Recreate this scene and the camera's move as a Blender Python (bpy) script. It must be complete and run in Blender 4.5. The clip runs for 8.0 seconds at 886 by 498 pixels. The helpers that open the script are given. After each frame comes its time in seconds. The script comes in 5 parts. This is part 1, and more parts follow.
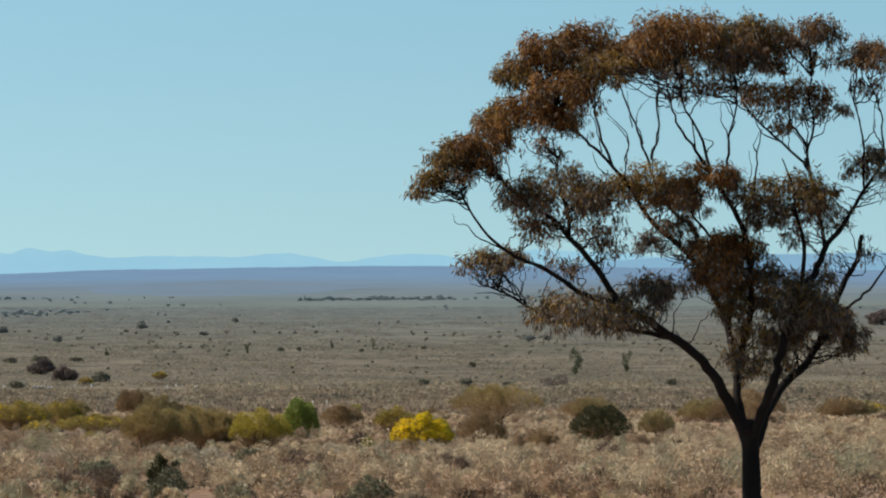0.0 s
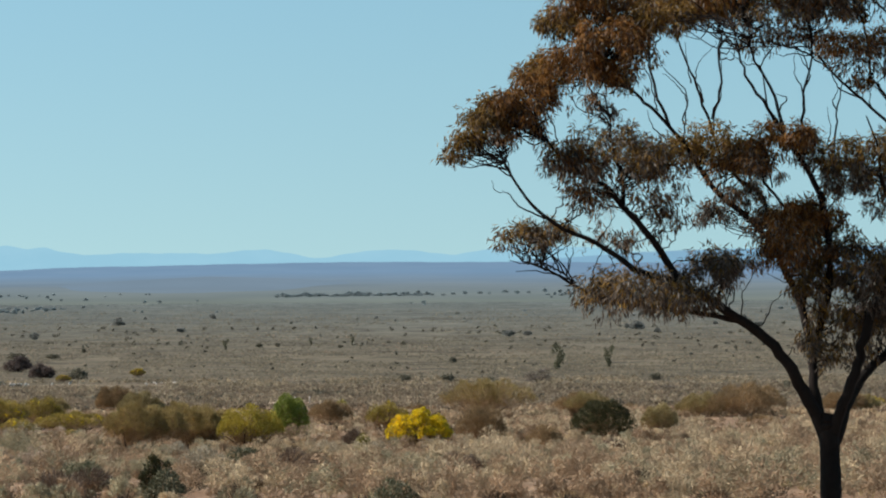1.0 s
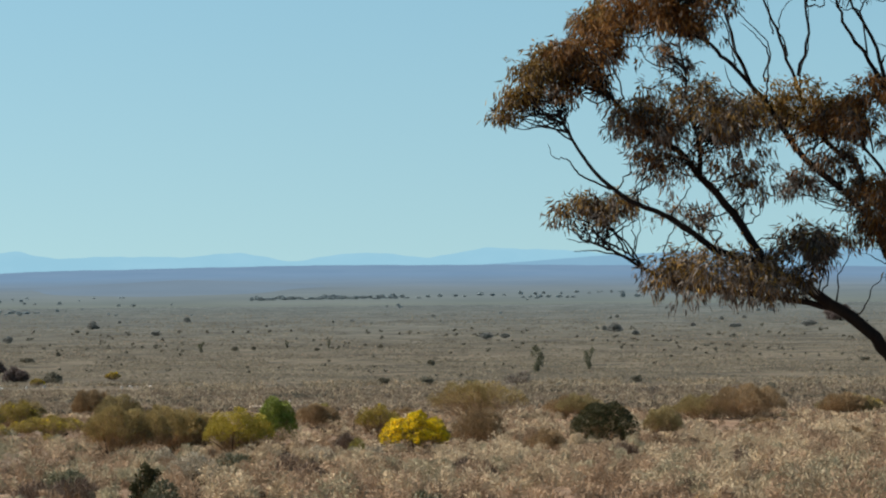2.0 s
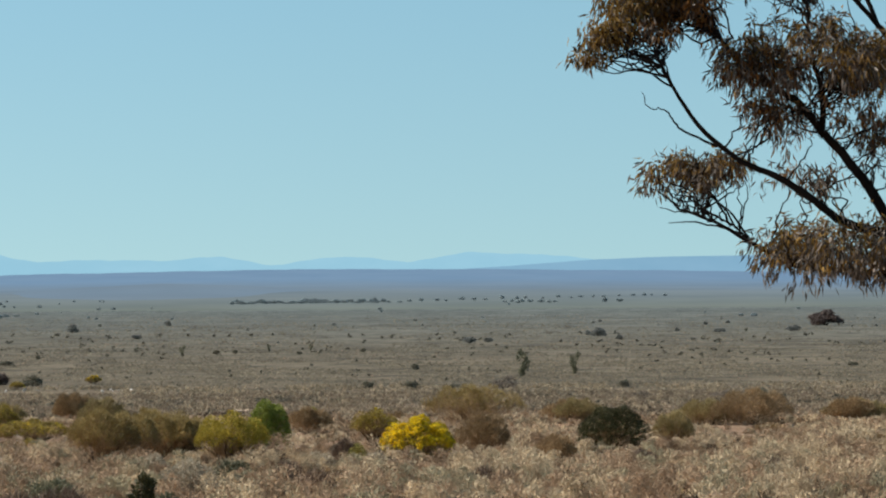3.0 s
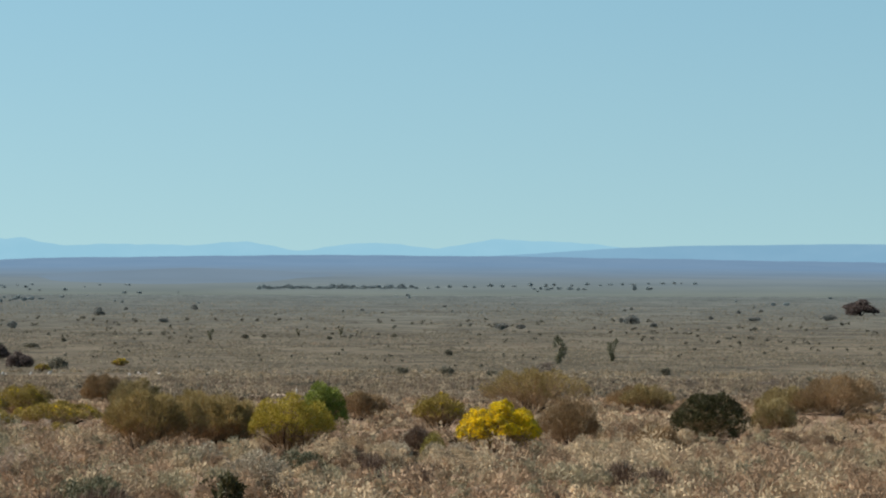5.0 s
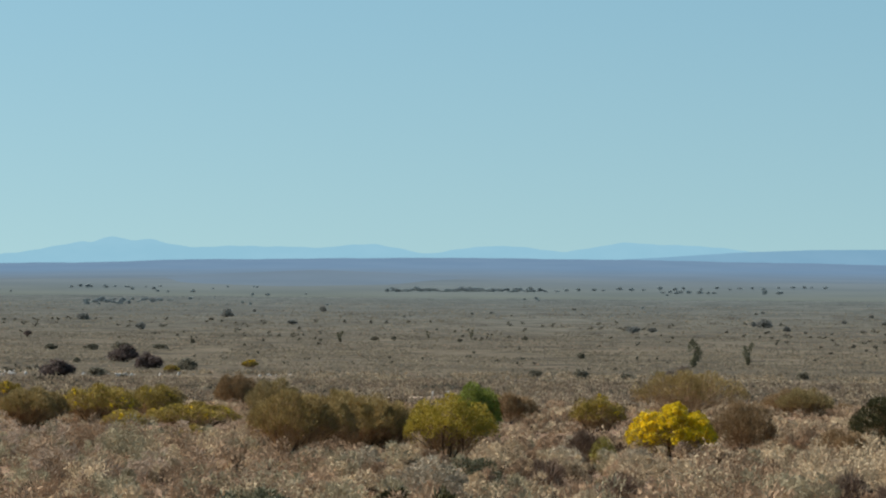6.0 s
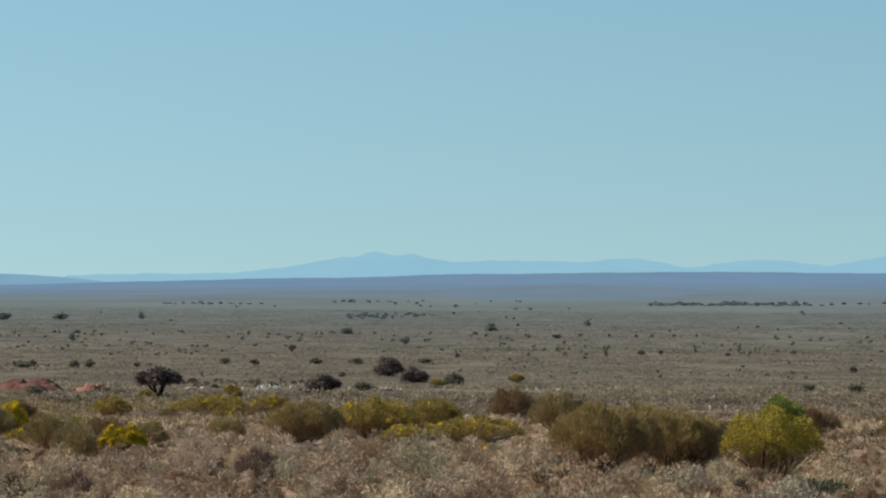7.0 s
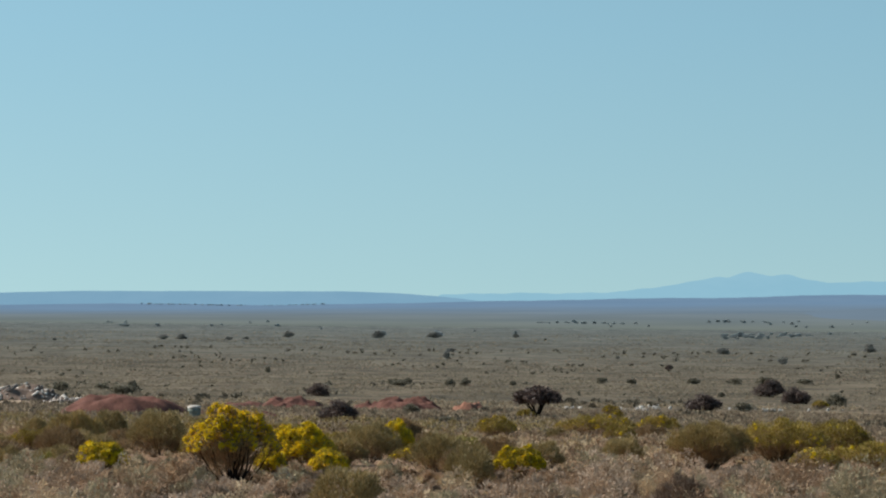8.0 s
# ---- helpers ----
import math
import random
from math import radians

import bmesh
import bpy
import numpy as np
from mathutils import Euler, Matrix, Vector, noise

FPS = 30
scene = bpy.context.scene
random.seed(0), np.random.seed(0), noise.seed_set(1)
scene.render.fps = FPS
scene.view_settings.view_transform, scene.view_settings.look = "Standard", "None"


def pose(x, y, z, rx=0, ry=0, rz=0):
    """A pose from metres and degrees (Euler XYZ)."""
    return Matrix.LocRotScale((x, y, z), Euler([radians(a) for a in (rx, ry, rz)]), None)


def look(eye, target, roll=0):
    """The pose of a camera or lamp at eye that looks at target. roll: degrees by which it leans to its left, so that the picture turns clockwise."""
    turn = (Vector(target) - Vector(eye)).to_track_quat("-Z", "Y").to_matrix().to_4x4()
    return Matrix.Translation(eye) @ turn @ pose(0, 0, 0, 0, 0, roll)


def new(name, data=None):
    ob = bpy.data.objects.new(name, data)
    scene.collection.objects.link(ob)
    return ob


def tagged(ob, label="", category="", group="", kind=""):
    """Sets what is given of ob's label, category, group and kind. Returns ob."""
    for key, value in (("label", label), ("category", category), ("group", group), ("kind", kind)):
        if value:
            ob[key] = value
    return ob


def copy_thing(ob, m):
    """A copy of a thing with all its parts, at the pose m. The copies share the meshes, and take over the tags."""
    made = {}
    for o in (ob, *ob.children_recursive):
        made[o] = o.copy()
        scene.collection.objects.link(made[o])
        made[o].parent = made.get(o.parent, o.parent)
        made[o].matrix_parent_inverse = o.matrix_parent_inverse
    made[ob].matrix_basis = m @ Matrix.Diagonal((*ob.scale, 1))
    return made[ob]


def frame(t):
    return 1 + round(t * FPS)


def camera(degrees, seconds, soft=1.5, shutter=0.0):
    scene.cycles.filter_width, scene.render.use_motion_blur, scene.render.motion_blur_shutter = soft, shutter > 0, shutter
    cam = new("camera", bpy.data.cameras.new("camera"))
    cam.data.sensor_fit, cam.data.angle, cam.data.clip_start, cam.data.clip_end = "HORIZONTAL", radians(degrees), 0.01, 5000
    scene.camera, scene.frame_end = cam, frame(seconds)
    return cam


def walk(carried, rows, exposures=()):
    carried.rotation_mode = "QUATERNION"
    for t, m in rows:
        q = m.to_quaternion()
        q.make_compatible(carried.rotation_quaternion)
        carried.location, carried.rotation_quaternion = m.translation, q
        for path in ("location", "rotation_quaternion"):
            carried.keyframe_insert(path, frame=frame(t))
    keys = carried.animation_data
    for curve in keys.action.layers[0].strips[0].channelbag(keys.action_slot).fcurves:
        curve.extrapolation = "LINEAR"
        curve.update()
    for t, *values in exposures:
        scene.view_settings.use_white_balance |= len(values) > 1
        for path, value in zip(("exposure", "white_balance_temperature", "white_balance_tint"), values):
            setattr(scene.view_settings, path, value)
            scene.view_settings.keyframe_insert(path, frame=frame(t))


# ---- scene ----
# ---- camera and its drive down the slope ----
cam = camera(13.97, 8.0, 2.05)
PATH = [
    (0.0, look((0.000, 0.000, 0.000), (2.093, 99.976, 0.572), -0.09)),
    (0.5, look((-0.497, 4.843, -0.210), (1.920, 104.813, 0.296), -0.30)),
    (1.0, look((-1.000, 9.751, -0.413), (1.759, 109.712, 0.047), -0.35)),
    (1.5, look((-1.496, 14.733, -0.612), (1.643, 114.683, -0.148), -0.49)),
    (2.0, look((-1.975, 19.799, -0.814), (1.517, 119.737, -0.268), -0.49)),
    (2.2, look((-2.161, 21.851, -0.897), (1.460, 121.784, -0.298), -0.50)),
    (3.3, look((-3.138, 33.421, -1.375), (1.042, 133.332, -0.699), -0.25)),
    (3.5, look((-3.312, 35.581, -1.467), (0.913, 135.490, -0.807), -0.21)),
    (4.0, look((-3.754, 41.063, -1.706), (0.488, 140.972, -1.181), -0.12)),
    (4.2, look((-3.938, 43.290, -1.805), (0.261, 143.200, -1.322), 0.00)),
    (5.3, look((-5.102, 55.905, -2.375), (-2.438, 155.869, -2.062), 0.36)),
    (5.5, look((-5.359, 58.269, -2.482), (-3.329, 158.248, -2.142), 0.47)),
    (6.0, look((-6.094, 64.279, -2.754), (-6.250, 164.278, -2.346), 0.46)),
    (6.5, look((-6.997, 70.435, -3.024), (-10.299, 170.379, -2.477), 0.41)),
    (7.0, look((-8.119, 76.743, -3.289), (-15.480, 176.469, -2.514), 0.28)),
    (7.5, look((-9.514, 83.207, -3.543), (-21.678, 182.459, -2.494), 0.39)),
    (8.0, look((-11.244, 89.832, -3.776), (-28.811, 188.269, -2.513), 0.54)),
]
walk(cam, PATH, [(0.0, 0.41), (4.0, 0.40), (5.5, 0.32), (8.0, 0.20)])

# ---- world, sun, exposure ----
SUN = Vector((-0.76, 0.12, 0.64)).normalized()
world = bpy.data.worlds.new("outback_sky")
scene.world = world
world.use_nodes = True
wt = world.node_tree
sky = wt.nodes.new("ShaderNodeTexSky")
sky.sky_type = "NISHITA"
sky.sun_disc = False
sky.sun_elevation = math.asin(SUN.z)
sky.sun_rotation = math.atan2(SUN.x, SUN.y)
sky.altitude = 300
sky.air_density = 1.0
sky.dust_density = 0.4
sky.ozone_density = 2.0
# the pale band at the horizon lies below the hills here, so the sky is read a little higher up
where = wt.nodes.new("ShaderNodeTexCoord")
lift = wt.nodes.new("ShaderNodeVectorMath")
lift.operation = "ADD"
lift.inputs[1].default_value = (0, 0, 0.16)
wt.links.new(where.outputs["Generated"], lift.inputs[0])
wt.links.new(lift.outputs[0], sky.inputs["Vector"])
tint = wt.nodes.new("ShaderNodeMix")
tint.data_type, tint.blend_type = "RGBA", "MULTIPLY"
tint.inputs[0].default_value = 1.0
# deeper blue higher up, paler towards the horizon
level = wt.nodes.new("ShaderNodeSeparateXYZ")
wt.links.new(where.outputs["Generated"], level.inputs[0])
height = wt.nodes.new("ShaderNodeMapRange")
height.inputs["From Min"].default_value, height.inputs["From Max"].default_value = 0.0, 0.075
wt.links.new(level.outputs["Z"], height.inputs["Value"])
blue = wt.nodes.new("ShaderNodeMix")
blue.data_type = "RGBA"
blue.inputs[6].default_value = (1.045, 1.075, 0.825, 1)
blue.inputs[7].default_value = (0.99, 1.13, 0.912, 1)
wt.links.new(height.outputs[0], blue.inputs[0])
wt.links.new(blue.outputs[2], tint.inputs[7])
wt.links.new(sky.outputs[0], tint.inputs[6])
back = wt.nodes["Background"]
wt.links.new(tint.outputs[2], back.inputs[0])
back.inputs[1].default_value = 0.115

sun_data = bpy.data.lights.new("sun", "SUN")
sun_data.energy, sun_data.angle, sun_data.color = 4.9, radians(0.55), (1.0, 0.925, 0.845)
sun = new("sun", sun_data)
sun.matrix_world = look(SUN * 200, (0, 0, 0))

rng = np.random.default_rng(11)


# ---- materials ----
def nodes_of(name):
    m = bpy.data.materials.new(name)
    m.use_nodes = True
    t = m.node_tree
    return m, t, t.nodes["Principled BSDF"], t.nodes["Material Output"]


def ramp(t, fac, stops):
    r = t.nodes.new("ShaderNodeValToRGB")
    e = r.color_ramp.elements
    while len(e) < len(stops):
        e.new(0.5)
    for el, (p, c) in zip(e, stops):
        el.position, el.color = p, (*c, 1)
    t.links.new(fac, r.inputs[0])
    return r.outputs[0]


def noise_node(t, scale, detail=4.0, rough=0.55, stretch=(1, 1, 1)):
    g = t.nodes.new("ShaderNodeNewGeometry")
    mp = t.nodes.new("ShaderNodeMapping")
    mp.inputs["Scale"].default_value = stretch
    n = t.nodes.new("ShaderNodeTexNoise")
    n.inputs["Scale"].default_value, n.inputs["Detail"].default_value, n.inputs["Roughness"].default_value = scale, detail, rough
    t.links.new(g.outputs["Position"], mp.inputs[0])
    t.links.new(mp.outputs[0], n.inputs["Vector"])
    return n.outputs[0]


def mixed(t, a, b, fac, mode="MIX"):
    m = t.nodes.new("ShaderNodeMix")
    m.data_type, m.blend_type = "RGBA", mode
    for k, v in ((6, a), (7, b), (0, fac)):
        if isinstance(v, (tuple, float, int)):
            m.inputs[k].default_value = (*v, 1) if isinstance(v, tuple) else v
        else:
            t.links.new(v, m.inputs[k])
    return m.outputs[2]


def leaf_material(name, dark, mid, light, through_light=0.3, rough=0.55, patch=0.35, swing=0.25, grain=0.0, gloss=0.15):
    """Leaves: every leaf its own tone, drifting slowly from patch to patch."""
    m, t, b, out = nodes_of(name)
    g = t.nodes.new("ShaderNodeNewGeometry")
    col = ramp(t, g.outputs["Random Per Island"], [(0.0, dark), (0.5, mid), (1.0, light)])
    big = ramp(t, noise_node(t, patch, 2.0), [(0.32, (1 - swing,) * 3), (0.68, (1 + swing,) * 3)])
    col = mixed(t, col, big, 1.0, "MULTIPLY")
    if grain:
        fine = noise_node(t, grain, 4.0, 0.7)
        col = mixed(t, col, ramp(t, fine, [(0.36, (0.6, 0.58, 0.56)), (0.5, (0.97, 0.97, 0.97)), (0.64, (1.3, 1.3, 1.3))]), 1.0, "MULTIPLY")
        bp = t.nodes.new("ShaderNodeBump")
        bp.inputs["Strength"].default_value, bp.inputs["Distance"].default_value = 0.9, 0.08
        t.links.new(fine, bp.inputs["Height"])
        t.links.new(bp.outputs[0], b.inputs["Normal"])
    t.links.new(col, b.inputs["Base Color"])
    b.inputs["Roughness"].default_value = rough
    b.inputs["Specular IOR Level"].default_value = gloss
    tr = t.nodes.new("ShaderNodeBsdfTranslucent")
    t.links.new(col, tr.inputs[0])
    mx = t.nodes.new("ShaderNodeMixShader")
    mx.inputs[0].default_value = through_light
    t.links.new(b.outputs[0], mx.inputs[1])
    t.links.new(tr.outputs[0], mx.inputs[2])
    t.links.new(mx.outputs[0], out.inputs[0])
    return m


def rough_material(name, a, b_, scale, rough=0.9, bump=0.4, stretch=(1, 1, 1), fine=12.0):
    """Bark, soil and stone: two tones, two grains and a relief."""
    m, t, b, out = nodes_of(name)
    n1, n2 = noise_node(t, scale, 5.0, 0.6, stretch), noise_node(t, scale * fine, 4.0, 0.6, stretch)
    col = ramp(t, n1, [(0.32, a), (0.68, b_)])
    col = mixed(t, col, ramp(t, n2, [(0.3, (0.7, 0.7, 0.7)), (0.7, (1.2, 1.2, 1.2))]), 1.0, "MULTIPLY")
    t.links.new(col, b.inputs["Base Color"])
    b.inputs["Roughness"].default_value = rough
    b.inputs["Specular IOR Level"].default_value = 0.2
    bp = t.nodes.new("ShaderNodeBump")
    bp.inputs["Strength"].default_value, bp.inputs["Distance"].default_value = bump, 0.03
    t.links.new(n2, bp.inputs["Height"])
    t.links.new(bp.outputs[0], b.inputs["Normal"])
    return m


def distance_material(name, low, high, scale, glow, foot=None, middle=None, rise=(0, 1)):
    """Hills far away, seen through kilometres of air: a plain backdrop, the haze put into a glowing colour."""
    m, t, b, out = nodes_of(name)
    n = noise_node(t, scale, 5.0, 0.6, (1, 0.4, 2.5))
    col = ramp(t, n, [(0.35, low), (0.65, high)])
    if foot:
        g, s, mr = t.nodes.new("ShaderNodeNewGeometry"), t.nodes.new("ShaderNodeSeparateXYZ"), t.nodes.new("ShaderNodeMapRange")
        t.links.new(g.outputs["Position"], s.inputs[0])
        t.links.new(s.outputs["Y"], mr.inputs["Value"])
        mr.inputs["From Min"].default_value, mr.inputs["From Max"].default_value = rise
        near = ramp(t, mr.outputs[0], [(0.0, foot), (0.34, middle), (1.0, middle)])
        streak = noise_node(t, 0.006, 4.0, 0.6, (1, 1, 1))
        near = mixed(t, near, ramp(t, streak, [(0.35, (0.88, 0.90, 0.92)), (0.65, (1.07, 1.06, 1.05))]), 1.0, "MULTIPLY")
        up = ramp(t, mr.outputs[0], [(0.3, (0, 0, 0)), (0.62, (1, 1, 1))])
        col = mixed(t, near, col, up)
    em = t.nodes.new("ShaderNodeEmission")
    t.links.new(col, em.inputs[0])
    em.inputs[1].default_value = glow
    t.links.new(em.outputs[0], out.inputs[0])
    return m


def ground_material():
    m, t, b, out = nodes_of("desert_soil")
    fine, mid = noise_node(t, 1.6, 6.0, 0.65), noise_node(t, 0.12, 5.0, 0.6)
    soil = ramp(t, mid, [(0.3, (0.20, 0.115, 0.07)), (0.5, (0.26, 0.172, 0.112)), (0.7, (0.31, 0.222, 0.15))])
    soil = mixed(t, soil, ramp(t, fine, [(0.3, (0.55, 0.55, 0.55)), (0.7, (1.25, 1.25, 1.25))]), 1.0, "MULTIPLY")
    # the saltbush flats far out: low grey-green cover in long bands
    band = noise_node(t, 0.012, 6.0, 0.62, (0.35, 1.0, 1.0))
    speck = noise_node(t, 0.09, 6.0, 0.72, (0.8, 0.8, 1.0))
    flat = ramp(t, band, [(0.3, (0.098, 0.089, 0.070)), (0.5, (0.116, 0.105, 0.082)), (0.7, (0.138, 0.124, 0.097))])
    flat = mixed(t, flat, ramp(t, speck, [(0.40, (0.55, 0.57, 0.57)), (0.59, (1.32, 1.29, 1.24))]), 1.0, "MULTIPLY")
    g = t.nodes.new("ShaderNodeNewGeometry")
    s = t.nodes.new("ShaderNodeSeparateXYZ")
    t.links.new(g.outputs["Position"], s.inputs[0])
    # browner near the slope, fading to the plain flat tone further out
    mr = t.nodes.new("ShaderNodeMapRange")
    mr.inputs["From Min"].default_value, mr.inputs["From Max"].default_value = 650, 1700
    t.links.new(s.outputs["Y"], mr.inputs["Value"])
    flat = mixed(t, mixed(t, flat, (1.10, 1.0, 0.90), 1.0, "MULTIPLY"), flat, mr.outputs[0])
    # far out the flat turns bluer: air haze put into the ground colour
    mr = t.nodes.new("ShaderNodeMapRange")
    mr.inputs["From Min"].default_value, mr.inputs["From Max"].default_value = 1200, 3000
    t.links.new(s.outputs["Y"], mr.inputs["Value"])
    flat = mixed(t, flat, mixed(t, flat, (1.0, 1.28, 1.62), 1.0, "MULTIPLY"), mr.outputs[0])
    mr = t.nodes.new("ShaderNodeMapRange")
    mr.inputs["From Min"].default_value, mr.inputs["From Max"].default_value = 420, 950
    t.links.new(s.outputs["Y"], mr.inputs["Value"])
    col = mixed(t, soil, flat, mr.outputs[0])
    t.links.new(col, b.inputs["Base Color"])
    b.inputs["Roughness"].default_value = 1.0
    b.inputs["Specular IOR Level"].default_value = 0.05
    bp = t.nodes.new("ShaderNodeBump")
    bp.inputs["Strength"].default_value, bp.inputs["Distance"].default_value = 0.5, 0.1
    t.links.new(fine, bp.inputs["Height"])
    t.links.new(bp.outputs[0], b.inputs["Normal"])
    return m


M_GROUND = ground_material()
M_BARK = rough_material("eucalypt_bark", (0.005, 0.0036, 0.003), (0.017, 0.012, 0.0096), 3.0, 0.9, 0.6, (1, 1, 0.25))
M_STEM = rough_material("shrub_stems", (0.05, 0.032, 0.024), (0.10, 0.07, 0.05), 3.0, 0.9, 0.3)
M_RUST = leaf_material("rusty_gum_leaves", (0.075, 0.031, 0.009), (0.190, 0.083, 0.020), (0.34, 0.175, 0.055), 0.45, 0.55, 0.9, 0.3, gloss=0.2)
M_SHADEGUM = leaf_material("shaded_grey_green_gum_leaves", (0.036, 0.028, 0.021), (0.09, 0.07, 0.053), (0.24, 0.195, 0.155), 0.3, 0.5, 0.9, 0.25, gloss=0.25)
M_GOLDGUM = leaf_material("olive_gold_gum_leaves", (0.08, 0.043, 0.010), (0.20, 0.112, 0.024), (0.35, 0.22, 0.065), 0.45, 0.55, 0.9, 0.3, gloss=0.2)
LEAVES = {
    "bright": leaf_material("yellow_olive_leaves", (0.23, 0.172, 0.022), (0.365, 0.275, 0.036), (0.48, 0.38, 0.06), 0.19),
    "gold": leaf_material("olive_gold_leaves", (0.19, 0.136, 0.03), (0.29, 0.212, 0.046), (0.39, 0.30, 0.075), 0.19),
    "lime": leaf_material("yellow_green_leaves", (0.16, 0.14, 0.03), (0.25, 0.21, 0.05), (0.34, 0.29, 0.08), 0.12),
    "brown": leaf_material("brown_olive_leaves", (0.19, 0.138, 0.053), (0.285, 0.207, 0.08), (0.385, 0.29, 0.12), 0.21),
    "russet": leaf_material("russet_leaves", (0.16, 0.105, 0.053), (0.27, 0.18, 0.092), (0.38, 0.265, 0.145), 0.20),
    "olive": leaf_material("olive_leaves", (0.175, 0.132, 0.055), (0.285, 0.218, 0.096), (0.395, 0.312, 0.152), 0.20),
    "green": leaf_material("fresh_green_leaves", (0.09, 0.115, 0.018), (0.175, 0.205, 0.034), (0.29, 0.32, 0.07), 0.17),
    "dark": leaf_material("dark_green_leaves", (0.03, 0.03, 0.012), (0.06, 0.056, 0.021), (0.10, 0.09, 0.035), 0.10),
    "darkgreen": leaf_material("mottled_green_leaves", (0.07, 0.07, 0.037), (0.12, 0.116, 0.066), (0.21, 0.197, 0.126), 0.12),
    "grey": leaf_material("silver_grey_leaves", (0.27, 0.22, 0.15), (0.40, 0.335, 0.235), (0.56, 0.48, 0.36), 0.17),
    "dead": leaf_material("dead_twigs_and_base_shade", (0.085, 0.056, 0.04), (0.155, 0.105, 0.074), (0.25, 0.18, 0.13), 0.15),
    "far": leaf_material("mulga_leaves", (0.10, 0.093, 0.066), (0.165, 0.153, 0.11), (0.235, 0.218, 0.162), 0.45),
    # next two: leaf colours paled and blued to stand for distance haze
    "hazed": leaf_material("haze_greyed_leaves", (0.12, 0.125, 0.113), (0.185, 0.19, 0.172), (0.25, 0.255, 0.232), 0.4),
    "far_hazed": leaf_material("haze_paled_leaves", (0.17, 0.205, 0.215), (0.225, 0.27, 0.28), (0.29, 0.34, 0.35), 0.5),
    "greybrown": leaf_material("grey_brown_twigs", (0.10, 0.08, 0.064), (0.16, 0.128, 0.103), (0.23, 0.188, 0.152), 0.3),
    "twig": leaf_material("red_brown_twigs", (0.19, 0.12, 0.065), (0.29, 0.187, 0.10), (0.385, 0.262, 0.148), 0.17),
    "purple": leaf_material("purple_brown_leaves", (0.066, 0.048, 0.042), (0.112, 0.082, 0.071), (0.17, 0.128, 0.11), 0.3),
}
M_FLOWER = leaf_material("wattle_blossom", (0.70, 0.50, 0.010), (0.79, 0.575, 0.015), (0.87, 0.665, 0.03), 0.3, 0.7)
M_SALTBUSH = leaf_material("pale_saltbush", (0.43, 0.335, 0.215), (0.475, 0.372, 0.24), (0.52, 0.41, 0.268), 0.18, 0.9, 0.85, 0.42)
M_PINKBUSH = leaf_material("pinkish_bluebush", (0.305, 0.212, 0.134), (0.34, 0.237, 0.151), (0.38, 0.267, 0.171), 0.18, 0.9, 0.85, 0.42)
M_OLIVEBUSH = leaf_material("grey_olive_saltbush", (0.30, 0.258, 0.164), (0.335, 0.29, 0.187), (0.37, 0.323, 0.21), 0.18, 0.9, 0.85, 0.36)
M_GREYPINK = leaf_material("greyish_pink_bluebush", (0.37, 0.283, 0.207), (0.415, 0.32, 0.236), (0.465, 0.363, 0.27), 0.18, 0.9, 0.85, 0.42)
M_STRAW = leaf_material("straw_grass", (0.30, 0.222, 0.11), (0.40, 0.31, 0.17), (0.49, 0.40, 0.24), 0.4, 0.8, 0.5, 0.25)
M_DARKBUSH = leaf_material("dark_low_scrub", (0.07, 0.048, 0.032), (0.11, 0.076, 0.05), (0.16, 0.118, 0.077), 0.2, 0.9, 0.5, 0.3, 11.0)
M_FLATBUSH = leaf_material("grey_olive_flat_scrub", (0.10, 0.089, 0.065), (0.138, 0.123, 0.09), (0.18, 0.161, 0.12), 0.4, 0.9, 0.05, 0.3)
# bluer than the nearer scrub, with distance haze mixed into the colour
M_HAZESCRUB = leaf_material("haze_greyed_scrub", (0.105, 0.118, 0.117), (0.135, 0.152, 0.150), (0.17, 0.19, 0.187), 0.4, 0.9, 0.02, 0.2)
M_PLAINDARK = leaf_material("grey_green_plain_bushes", (0.085, 0.078, 0.058), (0.12, 0.11, 0.083), (0.16, 0.148, 0.113), 0.35, 0.9, 0.012)
M_SLOPEPALE = leaf_material("pale_grey_saltbush", (0.25, 0.198, 0.13), (0.33, 0.265, 0.178), (0.42, 0.345, 0.24), 0.35, 0.9, 0.1, 0.3)
M_SLOPEBROWN = leaf_material("dull_brown_bluebush", (0.15, 0.114, 0.08), (0.21, 0.162, 0.115), (0.28, 0.222, 0.162), 0.35, 0.9, 0.1, 0.3)
M_SLOPEDARK = leaf_material("grey_olive_slope_scrub", (0.07, 0.061, 0.044), (0.11, 0.097, 0.071), (0.16, 0.142, 0.107), 0.3, 0.9, 0.1, 0.3)
M_FLATPALE = leaf_material("pale_flat_scrub", (0.12, 0.101, 0.067), (0.178, 0.151, 0.102), (0.25, 0.215, 0.15), 0.35, 0.9, 0.05, 0.3)
M_RED = rough_material("red_earth", (0.105, 0.046, 0.034), (0.185, 0.085, 0.064), 0.35, 0.95, 0.8, fine=9.0)
M_RED_LIT = rough_material("sunlit_red_earth", (0.22, 0.10, 0.066), (0.33, 0.165, 0.11), 0.5, 0.95, 0.8, fine=9.0)
M_PALE = rough_material("pale_dust", (0.40, 0.30, 0.21), (0.55, 0.43, 0.32), 0.3, 0.95, 0.3)
M_WHITE = rough_material("whitewashed_debris", (0.42, 0.38, 0.33), (0.72, 0.67, 0.6), 1.2, 0.7, 0.2)
M_GREY = rough_material("grey_debris", (0.12, 0.10, 0.09), (0.3, 0.27, 0.24), 1.0, 0.8, 0.3)
M_DUMP = rough_material("dumped_earth", (0.10, 0.075, 0.06), (0.24, 0.17, 0.13), 0.5, 0.95, 0.6)
